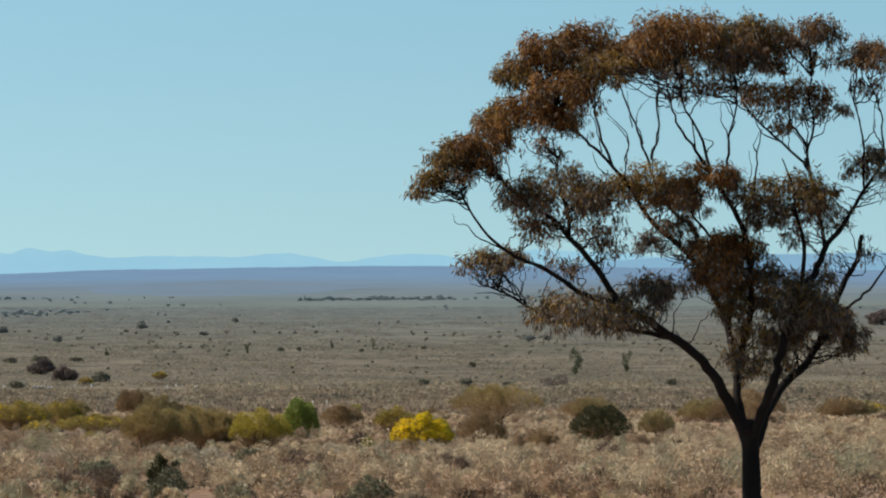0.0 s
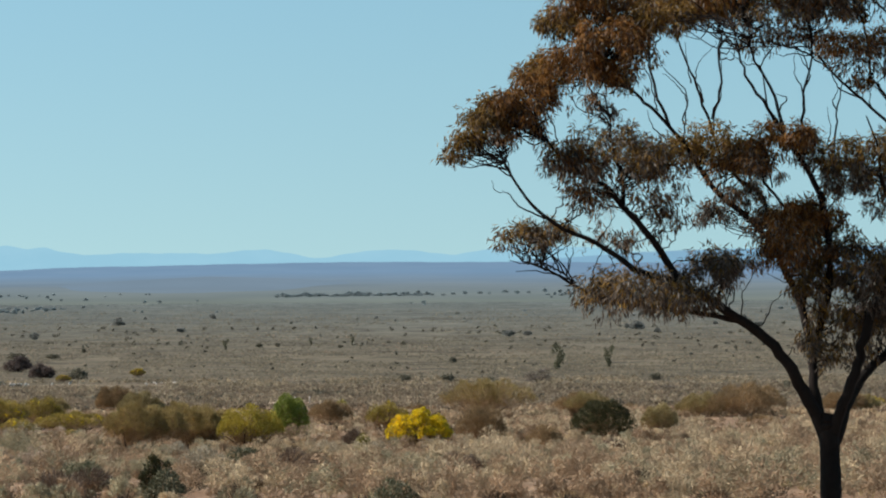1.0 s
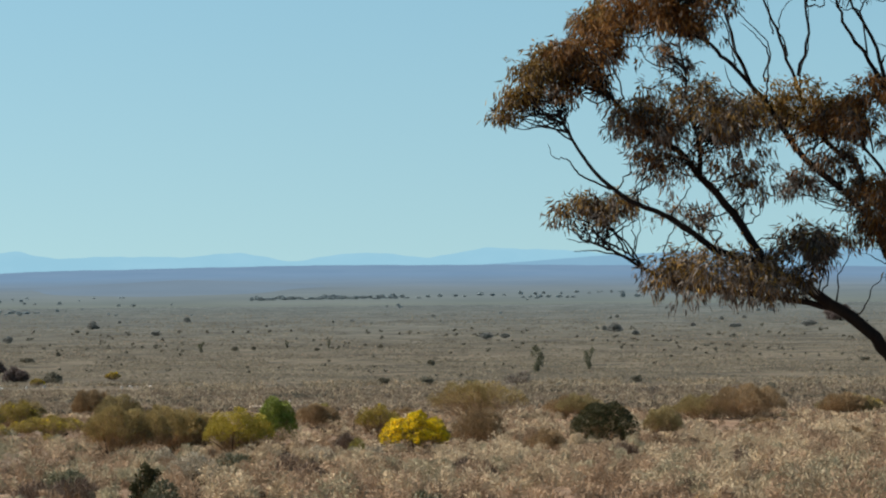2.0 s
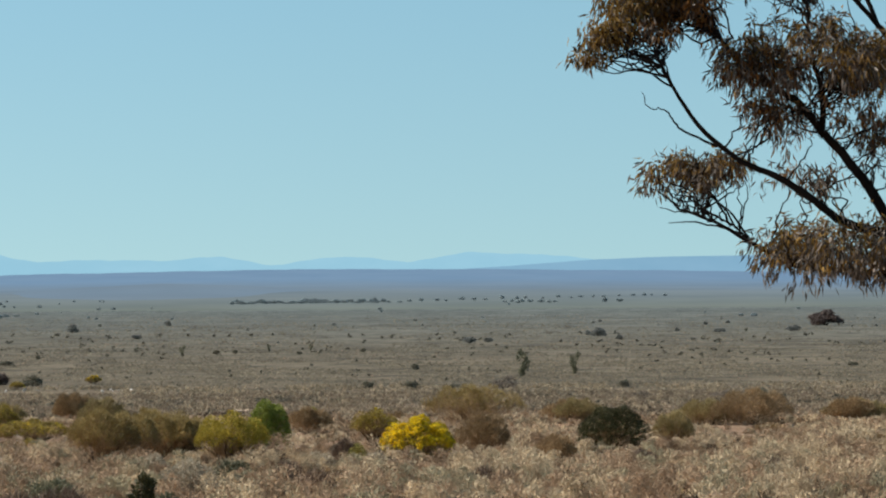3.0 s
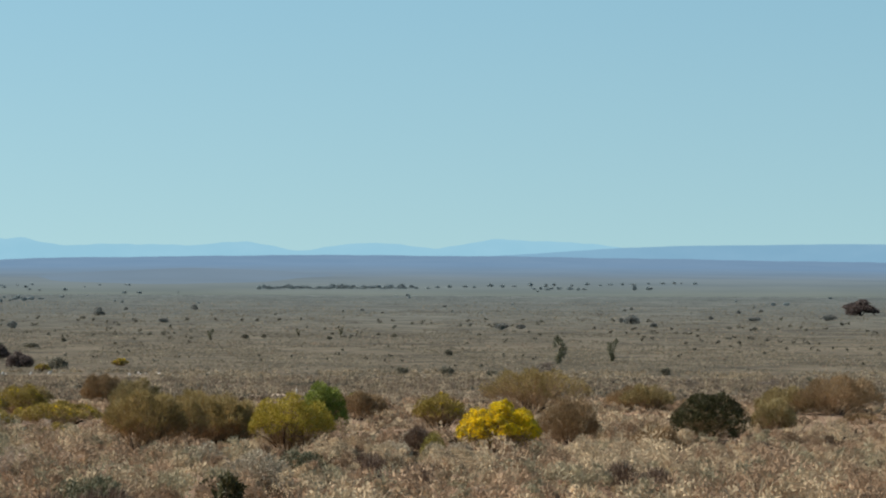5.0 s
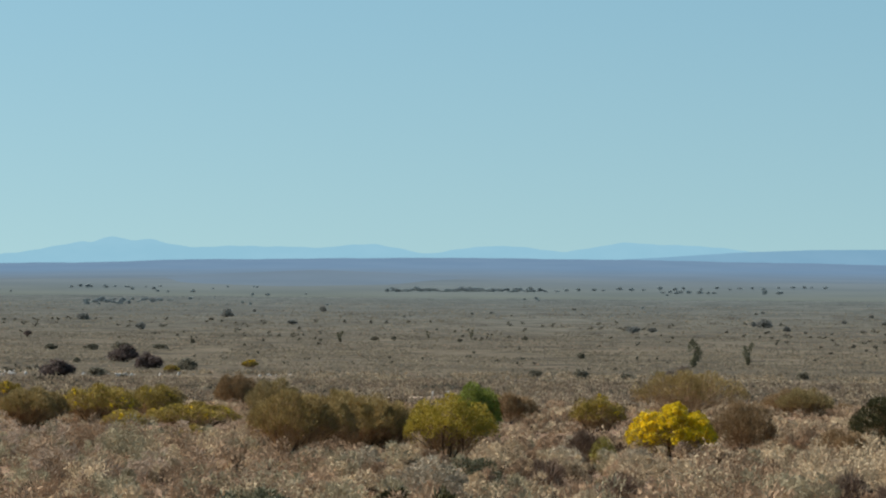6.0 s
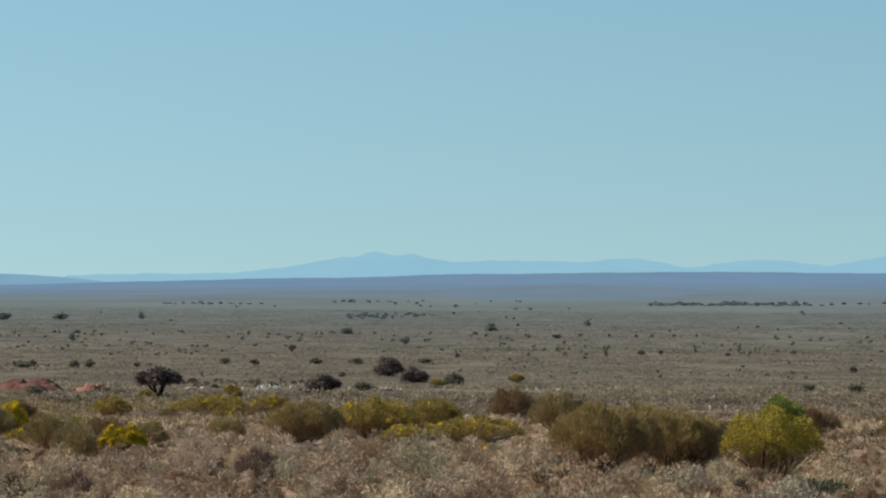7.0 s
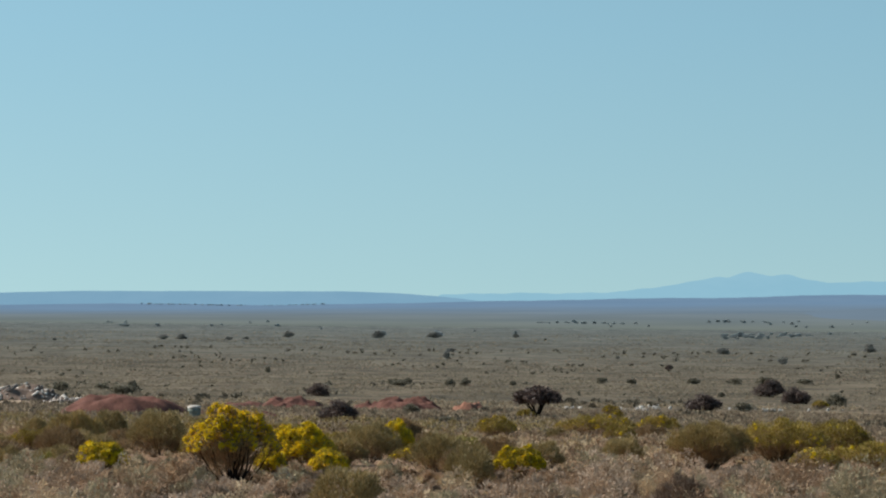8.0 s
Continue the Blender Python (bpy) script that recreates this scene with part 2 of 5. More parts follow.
M_TANK = rough_material("grey_green_tank_side", (0.11, 0.14, 0.12), (0.19, 0.22, 0.19), 2.0, 0.6, 0.1)
M_MOUNTAIN = distance_material("haze_blue_mountains", (0.232, 0.430, 0.540), (0.250, 0.448, 0.556), 0.012, 1.0)
M_MESA = distance_material("haze_blue_mesa", (0.172, 0.318, 0.440), (0.188, 0.336, 0.458), 0.012, 1.0)
M_RIDGE = distance_material("haze_violet_ridge", (0.136, 0.222, 0.325), (0.150, 0.238, 0.342), 0.010, 1.0, (0.150, 0.174, 0.158), (0.150, 0.196, 0.232), (2800, 4500))
M_HILL = distance_material("haze_grey_hill", (0.140, 0.196, 0.252), (0.148, 0.206, 0.264), 0.012, 1.0, (0.158, 0.205, 0.246), (0.148, 0.197, 0.240), (2950, 3420))


# ---- mesh helpers ----
def quick_mesh(name, verts, faces, material, index=None, smooth=False):
    """A mesh from arrays: verts (n, 3), faces (m, k)."""
    me = bpy.data.meshes.new(name)
    n, (m, k) = len(verts), faces.shape
    me.vertices.add(n)
    me.vertices.foreach_set("co", np.asarray(verts, np.float32).ravel())
    me.loops.add(m * k)
    me.loops.foreach_set("vertex_index", np.asarray(faces, np.int32).ravel())
    me.polygons.add(m)
    me.polygons.foreach_set("loop_start", np.arange(0, m * k, k, dtype=np.int32))
    me.polygons.foreach_set("loop_total", np.full(m, k, np.int32))
    for one in material if isinstance(material, (list, tuple)) else [material]:
        me.materials.append(one)
    if index is not None:
        me.polygons.foreach_set("material_index", np.asarray(index, np.int32))
    if smooth:
        me.polygons.foreach_set("use_smooth", np.ones(m, bool))
    me.update(calc_edges=True)
    return me


def part(name, me, parent, label=""):
    ob = new(name, me)
    ob.parent = parent
    if label:
        tagged(ob, label)
    return ob


def thing(name, x, y, z, turn=0.0):
    ob = new(name)
    ob.empty_display_size = 0.3
    ob.matrix_world = pose(x, y, z, 0, 0, turn)
    return ob


def unit(v):
    return v / (np.linalg.norm(v, axis=-1, keepdims=True) + 1e-9)


def cards(place, way, length, width, corners=4, face=None):
    """Slender leaves: a kite of four corners each, or a plain wedge of three, from place along way; face: the way their flat side looks."""
    n = len(place)
    way = unit(way)
    side = unit(np.cross(way, rng.normal(size=(n, 3)) if face is None else face + rng.normal(size=(n, 3)) * 0.25))
    length, width = np.broadcast_to(length, n)[:, None], np.broadcast_to(width, n)[:, None]
    if corners == 3:
        v = np.stack([place + side * width / 2, place + way * length, place - side * width / 2], 1).reshape(-1, 3)
        return v, np.arange(3 * n).reshape(n, 3)
    bend = np.cross(side, way) * length * rng.uniform(-0.12, 0.12, (n, 1))
    mid = place + way * length * 0.42 + bend
    v = np.stack([place, mid + side * width / 2, place + way * length, mid - side * width / 2], 1).reshape(-1, 3)
    return v, np.arange(4 * n).reshape(n, 4)


def tube(points, r0, r1, sides=7, steps=5, wobble=0.0):
    """A tapered limb along a smooth line through the points."""
    p = np.array(points, float)
    q = np.vstack([2 * p[0] - p[1], p, 2 * p[-1] - p[-2]])
    line = []
    for i in range(1, len(q) - 2):
        for s in np.linspace(0, 1, steps, endpoint=False):
            a, b, c, d = q[i - 1 : i + 3]
            line.append(0.5 * (2 * b + (c - a) * s + (2 * a - 5 * b + 4 * c - d) * s**2 + (3 * b - a - 3 * c + d) * s**3))
    line = np.array(line + [p[-1]])
    n = len(line)
    line[1:-1] += rng.normal(size=(n - 2, 3)) * wobble
    ahead = unit(np.gradient(line, axis=0))
    ref = np.array([0.3, 1.0, 0.2])
    u = unit(np.cross(ahead, ref))
    w = np.cross(ahead, u)
    r = np.linspace(r0, r1, n) * (1 + rng.normal(size=n) * 0.025)
    ang = np.linspace(0, 2 * np.pi, sides, endpoint=False)
    v = line[:, None] + r[:, None, None] * (np.cos(ang)[None, :, None] * u[:, None] + np.sin(ang)[None, :, None] * w[:, None])
    i, j = np.meshgrid(np.arange(n - 1), np.arange(sides), indexing="ij")
    k = (j + 1) % sides
    f = np.stack([i * sides + j, i * sides + k, (i + 1) * sides + k, (i + 1) * sides + j], -1).reshape(-1, 4)
    return v.reshape(-1, 3), f, line


def joined(pieces):
    """Several (verts, faces) as one."""
    vs, fs, base = [], [], 0
    for v, f in pieces:
        vs.append(v)
        fs.append(f + base)
        base += len(v)
    return np.vstack(vs), np.vstack(fs)


def domes(base, radius, tall, segs=6, rings=(0.0, 0.6, 1.1)):
    """Rough little humps, one at each base: the tangled inside of a bush."""
    n = len(base)
    a = np.linspace(0, 2 * np.pi, segs, endpoint=False)
    shape = [np.stack([np.cos(e) * np.cos(a + k * 0.5), np.cos(e) * np.sin(a + k * 0.5), np.full(segs, np.sin(e))], -1) for k, e in enumerate(rings)]
    shape = np.vstack([*shape, [[0, 0, 1.0]]])
    v = shape[None] * radius[:, None, None] * np.array([1, 1, 1.0]) * rng.uniform(0.7, 1.2, (n, len(shape), 1))
    v = v * np.stack([np.ones(n), np.ones(n), tall * np.ones(n)], -1)[:, None] + base[:, None]
    f, m = [], len(rings)
    for k in range(m - 1):
        for j in range(segs):
            q, w = k * segs + j, k * segs + (j + 1) % segs
            f += [(q, w, w + segs), (q, w + segs, q + segs)]
    f += [((m - 1) * segs + j, (m - 1) * segs + (j + 1) % segs, m * segs) for j in range(segs)]
    f = np.array(f)[None] + (np.arange(n) * len(shape))[:, None, None]
    return v.reshape(-1, 3), f.reshape(-1, 3)


# ---- the lie of the land ----
SLOPE_Y = [-300, 0, 93, 150, 200, 240, 300, 360, 600, 830, 950, 5200]
SLOPE_Z = [8.0, -2.6, -5.75, -8.3, -10.15, -11.40, -13.0, -14.7, -22.0, -27.6, -28.6, -28.6]
SCRUB = 0.28
RISE = 0.12


def land(x, y):
    """Height of the bare ground: a long slope that runs out into the flat."""
    x, y = np.asarray(x, float), np.asarray(y, float)
    z = np.interp(y, SLOPE_Y, SLOPE_Z)
    wave = 0.10 * np.sin(x * 0.11 + y * 0.05) + 0.07 * np.sin(x * 0.31 - y * 0.17 + 2) + 0.05 * np.sin(y * 0.43 + x * 0.2)
    return z - SCRUB + wave * np.clip((y - 60) / 60, 0, 1)


HUMMOCKS, CLEARINGS = [], []


def mounded(x, y):
    """The ground with the soil that has gathered under each larger bush."""
    z = land(x, y)
    for bx, by, bw in HUMMOCKS:
        z = z + RISE * np.exp(-((np.asarray(x) - bx) ** 2 + (np.asarray(y) - by) ** 2) / max(1.2 * bw, 2.6 if by < 260 else 4.5) ** 2)
    return z


# ---- far hills ----
def hills(name, crest, y, foot, deep, material, label, rough=1.0):
    """A long rise with the crest line given as (x, z), falling off to the front and back."""
    cx, cz = np.array(crest, float).T
    xs = np.arange(cx[0], cx[-1] + 1, 5.0)
    # smooth line through the crest points
    z = np.interp(xs, cx, cz)
    k = np.hanning(5)
    z = np.convolve(np.pad(z, 2, mode="edge"), k / k.sum(), mode="valid")
    z = z + rough * (0.5 * np.sin(xs * 0.031) + 0.35 * np.sin(xs * 0.083 + 1) + 0.22 * np.sin(xs * 0.19 + 2))
    rows = []
    for s in (-1.0, -0.7, -0.4, -0.15, 0.0, 0.12):
        fall = 1 - abs(s) ** 1.3
        rows.append(np.stack([xs, np.full(len(xs), y + s * deep) + 12 * np.sin(xs * 0.05 + s * 9), foot + (z - foot) * fall], -1))
    v = np.stack(rows)
    n = len(xs)
    i, j = np.meshgrid(np.arange(len(rows) - 1), np.arange(n - 1), indexing="ij")
    f = np.stack([i * n + j, i * n + j + 1, (i + 1) * n + j + 1, (i + 1) * n + j], -1).reshape(-1, 4)
    ob = new(name, quick_mesh(name, v.reshape(-1, 3), f, material, smooth=True))
    tagged(ob, label, "hills", kind="structure")
    return lambda px, py: foot + (np.interp(px, xs, z) - foot) * (1 - np.clip(abs(py - y) / deep, 0, 1) ** 1.3)


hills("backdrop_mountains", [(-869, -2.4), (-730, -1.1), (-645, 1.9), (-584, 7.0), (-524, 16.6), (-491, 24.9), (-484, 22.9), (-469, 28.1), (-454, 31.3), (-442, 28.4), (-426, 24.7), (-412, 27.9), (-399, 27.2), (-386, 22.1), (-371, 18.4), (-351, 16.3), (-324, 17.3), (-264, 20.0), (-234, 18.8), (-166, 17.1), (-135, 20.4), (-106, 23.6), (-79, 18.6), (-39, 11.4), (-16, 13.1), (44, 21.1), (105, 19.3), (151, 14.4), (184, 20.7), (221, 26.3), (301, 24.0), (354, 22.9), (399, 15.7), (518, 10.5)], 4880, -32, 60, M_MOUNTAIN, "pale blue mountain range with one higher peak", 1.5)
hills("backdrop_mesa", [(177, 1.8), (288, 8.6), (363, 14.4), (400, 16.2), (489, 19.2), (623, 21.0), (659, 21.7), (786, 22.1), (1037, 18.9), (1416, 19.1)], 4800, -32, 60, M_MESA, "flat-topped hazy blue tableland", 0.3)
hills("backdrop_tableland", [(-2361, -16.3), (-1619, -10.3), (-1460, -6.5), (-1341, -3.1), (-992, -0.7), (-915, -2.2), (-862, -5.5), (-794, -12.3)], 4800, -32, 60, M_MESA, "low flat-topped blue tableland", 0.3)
# its long front apron is added over the far plain to carry painted haze
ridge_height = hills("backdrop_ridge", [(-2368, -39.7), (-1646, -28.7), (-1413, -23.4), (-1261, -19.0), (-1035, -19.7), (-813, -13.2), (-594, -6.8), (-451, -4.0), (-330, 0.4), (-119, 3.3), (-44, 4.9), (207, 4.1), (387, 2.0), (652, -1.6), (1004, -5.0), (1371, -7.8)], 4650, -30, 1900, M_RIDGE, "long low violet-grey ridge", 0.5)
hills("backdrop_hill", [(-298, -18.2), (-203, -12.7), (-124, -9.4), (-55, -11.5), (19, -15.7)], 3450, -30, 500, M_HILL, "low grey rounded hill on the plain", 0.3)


# ---- the eucalypt ----
TREE_X, TREE_Y = (8.63, 81.20)
eucalypt = thing("eucalyptus_tree", TREE_X, TREE_Y, float(land(TREE_X, TREE_Y)) - 0.05)
tagged(eucalypt, "tall spreading eucalypt with rusty brown drooping leaves and dark trunk", "tree")
nodes, limbs = [], []


def limb(r0, r1, *points):
    v, f, line = tube(points, r0, r1, 8, 4, max(0.005, r1 * 0.25) + 0.010 * (r0 < 0.05))
    nodes.append(line)
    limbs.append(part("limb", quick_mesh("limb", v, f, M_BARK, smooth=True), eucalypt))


tv, tf, tline = tube([(0.03, 0, -0.1), (0.02, 0, 0.25), (0.0, 0, 0.9), (-0.01, 0, 1.5), (-0.05, 0, 2.05), (-0.05, 0, 2.25)], 0.29, 0.22, 14, 8, 0.006)
# the foot flares into the soil, the top widens into the fork
tz = tv[:, 2]
flare = 1 + 0.55 * np.exp(-np.clip(tz, 0, 9) * 3.2) + 0.12 * np.clip(tz - 1.3, 0, 1)
axis = np.interp(tz, tline[:, 2], tline[:, 0])
tv[:, 0] = axis + (tv[:, 0] - axis) * flare * 0.80
tv[:, 1] *= flare * 0.80
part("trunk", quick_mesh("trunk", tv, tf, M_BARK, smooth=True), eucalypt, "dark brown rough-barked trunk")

limb(0.152, 0.057, (-0.05, 0.00, 1.62), (-0.17, 0.00, 2.10), (-0.54, -0.10, 2.79), (-0.88, -0.20, 3.40), (-1.47, -0.20, 3.98), (-2.30, -0.20, 4.55), (-2.96, -0.20, 4.96), (-3.53, -0.30, 5.82), (-4.13, -0.50, 6.45))
limb(0.058, 0.017, (-4.13, -0.50, 6.45), (-4.48, -0.70, 6.85), (-5.06, -1.00, 7.18), (-5.58, -1.30, 7.63), (-5.87, -1.50, 8.02))
limb(0.070, 0.018, (-2.96, -0.20, 4.98), (-3.77, -0.40, 5.16), (-4.25, -0.60, 5.48), (-4.83, -0.90, 5.82), (-5.35, -1.20, 6.02), (-5.88, -1.50, 6.40), (-6.28, -1.80, 6.88), (-6.57, -1.90, 7.43))
limb(0.058, 0.015, (-1.79, -0.20, 4.19), (-2.76, -0.10, 4.38), (-3.79, 0.10, 4.50), (-4.43, 0.30, 4.59), (-5.05, 0.45, 4.93), (-5.55, 0.55, 5.22), (-6.05, 0.60, 5.40))
limb(0.047, 0.015, (-4.13, -0.50, 6.45), (-4.19, -0.80, 7.14), (-4.38, -1.10, 7.58), (-4.44, -1.30, 8.19))
limb(0.117, 0.057, (-0.07, 0.08, 1.64), (-0.19, 0.10, 2.15), (-0.27, 0.30, 2.83), (-0.29, 0.50, 3.51), (-0.49, 0.80, 4.53), (-0.98, 1.00, 5.69), (-1.50, 1.20, 6.27))
limb(0.064, 0.034, (-1.50, 1.20, 6.27), (-2.13, 1.40, 6.82), (-2.55, 1.50, 7.50), (-2.91, 1.50, 7.97), (-3.36, 1.40, 8.46))
limb(0.037, 0.015, (-3.36, 1.40, 8.46), (-3.74, 1.20, 8.77), (-4.13, 0.90, 9.16), (-4.46, 0.70, 9.47))
limb(0.037, 0.016, (-3.00, 1.50, 8.06), (-3.23, 1.70, 8.68), (-3.37, 1.80, 9.33), (-3.43, 1.80, 9.98))
limb(0.047, 0.023, (-0.42, 0.80, 4.40), (-0.48, 0.30, 5.48), (-0.56, 0.00, 5.97), (-0.86, -0.30, 6.40), (-1.25, -0.60, 6.81), (-1.53, -0.80, 7.26))
limb(0.058, 0.030, (-0.98, 1.00, 5.62), (-1.12, 1.60, 6.65), (-1.48, 1.90, 6.96), (-1.91, 2.20, 7.52), (-2.12, 2.30, 8.24))
limb(0.030, 0.014, (-2.12, 2.30, 8.24), (-2.35, 2.40, 8.92), (-2.63, 2.50, 9.62), (-2.80, 2.50, 10.15))
limb(0.028, 0.013, (-2.07, 2.30, 8.28), (-1.89, 2.20, 9.02), (-1.96, 2.10, 9.65), (-1.79, 2.00, 10.38))
limb(0.082, 0.041, (-0.26, 0.50, 3.51), (0.02, 0.10, 5.05), (-0.13, -0.40, 6.32), (-0.44, -0.70, 7.05), (-0.84, -0.90, 7.63), (-1.22, -1.00, 8.20))
limb(0.035, 0.015, (-1.22, -1.00, 8.20), (-1.63, -1.20, 8.78), (-1.87, -1.30, 9.25), (-2.01, -1.40, 9.93))
limb(0.035, 0.015, (-0.99, -0.90, 7.95), (-1.20, -0.80, 8.77), (-1.53, -0.70, 9.28), (-1.65, -0.60, 9.98))
limb(0.035, 0.014, (-0.60, -0.80, 7.45), (-0.56, -0.40, 8.32), (-0.49, -0.20, 8.82), (-0.30, 0.00, 9.44), (-0.34, 0.10, 10.14))
limb(0.128, 0.069, (-0.03, -0.05, 1.56), (0.07, -0.10, 2.07), (0.28, -0.30, 2.70), (0.52, -0.40, 3.32), (0.66, -0.50, 4.04), (1.05, -0.50, 5.05), (1.39, -0.40, 5.63), (1.67, -0.30, 6.28))
limb(0.058, 0.027, (1.67, -0.30, 6.28), (2.06, -0.10, 6.71), (2.44, 0.20, 7.30), (2.89, 0.40, 7.91), (3.29, 0.60, 8.50))
limb(0.053, 0.014, (1.07, -0.50, 5.18), (1.09, -0.90, 6.32), (0.87, -1.20, 6.96), (0.79, -1.40, 7.53), (0.54, -1.50, 8.18))
limb(0.053, 0.030, (1.64, -0.30, 6.25), (1.58, 0.30, 6.99), (1.46, 0.80, 7.80), (1.35, 1.00, 8.26))
limb(0.035, 0.015, (1.44, 0.80, 7.89), (1.31, 0.90, 8.15), (0.65, 1.00, 8.76), (0.33, 1.10, 9.06), (-0.02, 1.10, 9.49), (-0.12, 1.10, 9.94))
limb(0.035, 0.014, (1.44, 1.00, 8.00), (1.40, 1.20, 8.59), (1.08, 1.30, 9.05), (1.04, 1.40, 9.63), (0.82, 1.40, 10.34))
limb(0.030, 0.013, (1.39, 1.00, 8.39), (1.52, 0.80, 9.02), (1.39, 0.60, 9.66), (1.48, 0.50, 10.29))
limb(0.026, 0.011, (-0.16, -0.40, 6.44), (0.02, -0.90, 7.81), (0.04, -1.00, 8.30), (0.14, -1.10, 8.85))
limb(0.117, 0.046, (0.01, 0.05, 1.49), (0.17, 0.10, 1.93), (0.47, 0.50, 2.56), (0.87, 0.90, 3.13), (1.34, 1.20, 3.53), (1.78, 1.40, 4.21), (2.12, 1.50, 5.04), (2.38, 1.50, 5.58), (2.59, 1.40, 5.92), (2.69, 1.30, 6.52))
limb(0.041, 0.015, (2.23, 1.40, 4.78), (2.47, 1.30, 4.93), (2.81, 1.10, 5.26), (3.17, 0.90, 5.75), (3.57, 0.80, 6.32))
limb(0.028, 0.013, (2.59, 0.20, 7.53), (2.54, 0.00, 8.10), (2.51, -0.20, 8.65), (2.21, -0.40, 9.70))
limb(0.028, 0.013, (3.06, 0.50, 8.11), (3.07, 0.60, 8.63), (3.04, 0.70, 9.30), (2.77, 0.80, 10.05))
limb(0.030, 0.013, (3.29, 0.60, 8.50), (3.45, 0.80, 9.28), (3.73, 0.90, 10.06))
tips = np.vstack(nodes)
owner = np.repeat(np.arange(len(nodes)), [len(q) for q in nodes])


def clump(centre, rx, rz, tone, dense):
    """One cushion of drooping gum leaves, with the thin twigs that carry it."""
    c = np.array(centre) + np.array([0, 0, 0.12 if centre[2] > 9.9 else 0.0])
    count = int(2150 * math.pi * rx * rz * dense * (1.25 if c[0] > 0 and c[2] < 5.7 else 0.8 if tone <= 0.5 else 1.0))
    sprays = max(12, count // 7)
    tufts = int(12 + 12 * rx)
    # tufts lie over a low dome, thick on top and thinning out to a ragged underside
    r, turn = np.sqrt(rng.uniform(0, 1, tufts)), rng.uniform(0, 2 * np.pi, tufts)
    drop = rng.beta(1.0, 1.7, tufts)
    hub = np.stack([r * np.cos(turn), r * np.sin(turn), 0.82 - 0.75 * r**2 - 1.5 * drop * (1 - 0.4 * r)], -1) * np.array([0.86, 0.86, 1])
    swell = rng.uniform(0.22, 0.42, tufts)
    which = rng.integers(0, tufts, sprays)
    d = unit(rng.normal(size=(sprays, 3)))
    rad = rng.uniform(0.1, 1.0, sprays) ** 0.5
    local = d * (rad * swell[which])[:, None] * np.array([1, 1, rx / rz * 0.8])
    p = c + (hub[which] + local) * np.array([rx, rx * 0.95, rz])
    per = rng.integers(5, 10, sprays)
    at = np.repeat(np.arange(sprays), per)
    n = len(at)
    up = np.clip(d[at, 2], -1, 1)[:, None]
    way = d[at] * 0.50 + rng.normal(size=(n, 3)) * 0.38 + np.array([0, 0, -1.0]) * (1 - 0.45 * np.clip(up, 0, 1))
    v, f = cards(p[at] + rng.normal(size=(n, 3)) * 0.05, way, rng.uniform(0.10, 0.18, n) * (1.15 if tone < 0.45 else 1), rng.uniform(0.020, 0.036, n))
    # underside shade put into the colour: darker grey-green leaves get commoner lower down
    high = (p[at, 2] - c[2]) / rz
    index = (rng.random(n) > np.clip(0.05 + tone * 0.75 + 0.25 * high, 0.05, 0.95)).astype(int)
    part("foliage", quick_mesh("foliage", v, f, [M_RUST if rng.random() < (0.66 if c[2] > 5.3 else 0.2) else M_GOLDGUM, M_SHADEGUM], index), eucalypt)
    for i in range(int(8 + 7 * rx)):
        goal = c + unit(rng.normal(size=3)) * np.array([rx, rx, rz]) * rng.uniform(0.25, 0.85)
        far = np.linalg.norm((tips - goal) * np.array([1, 1, 1.0]), axis=1) + 2.5 * np.clip(tips[:, 2] - goal[2] + 0.15, 0, None)
        near = np.argmin(far + rng.uniform(0, 0.7, len(far)))
        a = tips[near]
        span = np.linalg.norm(goal - a)
        b1 = a * 0.66 + goal * 0.34 + rng.normal(size=3) * 0.09 * span + np.array([0, 0, 0.03 * span])
        b2 = a * 0.3 + goal * 0.7 + rng.normal(size=3) * 0.09 * span
        v, f, _ = tube([a, b1, b2, goal], 0.009 + 0.006 * span, 0.004, 4, 4, 0.022)
        part("twig", quick_mesh("twig", v, f, M_BARK), limbs[owner[near]])


clump((-3.62, 0.90, 10.88), 0.81, 0.51, 1.00, 1.00)
clump((-4.63, 0.20, 10.43), 0.81, 0.56, 1.00, 1.00)
clump((-5.28, 0.50, 10.01), 0.58, 0.48, 1.00, 1.00)
clump((-4.99, 0.10, 9.23), 0.89, 0.48, 1.00, 1.00)
clump((-5.55, 0.90, 9.23), 0.63, 0.46, 1.00, 1.00)
clump((-6.02, -0.30, 8.76), 0.69, 0.51, 1.00, 1.00)
clump((-6.73, -1.20, 8.25), 0.63, 0.46, 1.00, 1.00)
clump((-7.26, -1.80, 7.77), 0.46, 0.33, 1.00, 0.90)
clump((-7.51, -1.80, 7.49), 0.25, 0.18, 0.90, 0.80)
clump((-6.39, -1.50, 8.29), 0.58, 0.48, 0.90, 0.90)
clump((-2.79, 1.70, 10.52), 0.81, 0.61, 1.00, 1.00)
clump((-2.10, 0.20, 10.71), 0.79, 0.66, 1.00, 1.00)
clump((-3.76, 0.70, 10.15), 0.84, 0.61, 0.90, 1.00)
clump((-3.25, -0.30, 10.12), 0.66, 0.51, 0.90, 0.90)
clump((-4.24, 0.80, 9.16), 0.71, 0.41, 0.50, 0.60)
clump((-3.74, 1.00, 9.62), 0.53, 0.41, 0.50, 0.60)
clump((-4.79, -0.80, 8.46), 0.56, 0.30, 0.30, 0.35)
clump((-6.61, -1.60, 7.77), 0.53, 0.25, 0.50, 0.55)
clump((-6.15, -1.20, 8.01), 0.51, 0.36, 0.70, 0.80)
clump((-4.40, -0.50, 9.73), 0.76, 0.56, 1.00, 0.90)
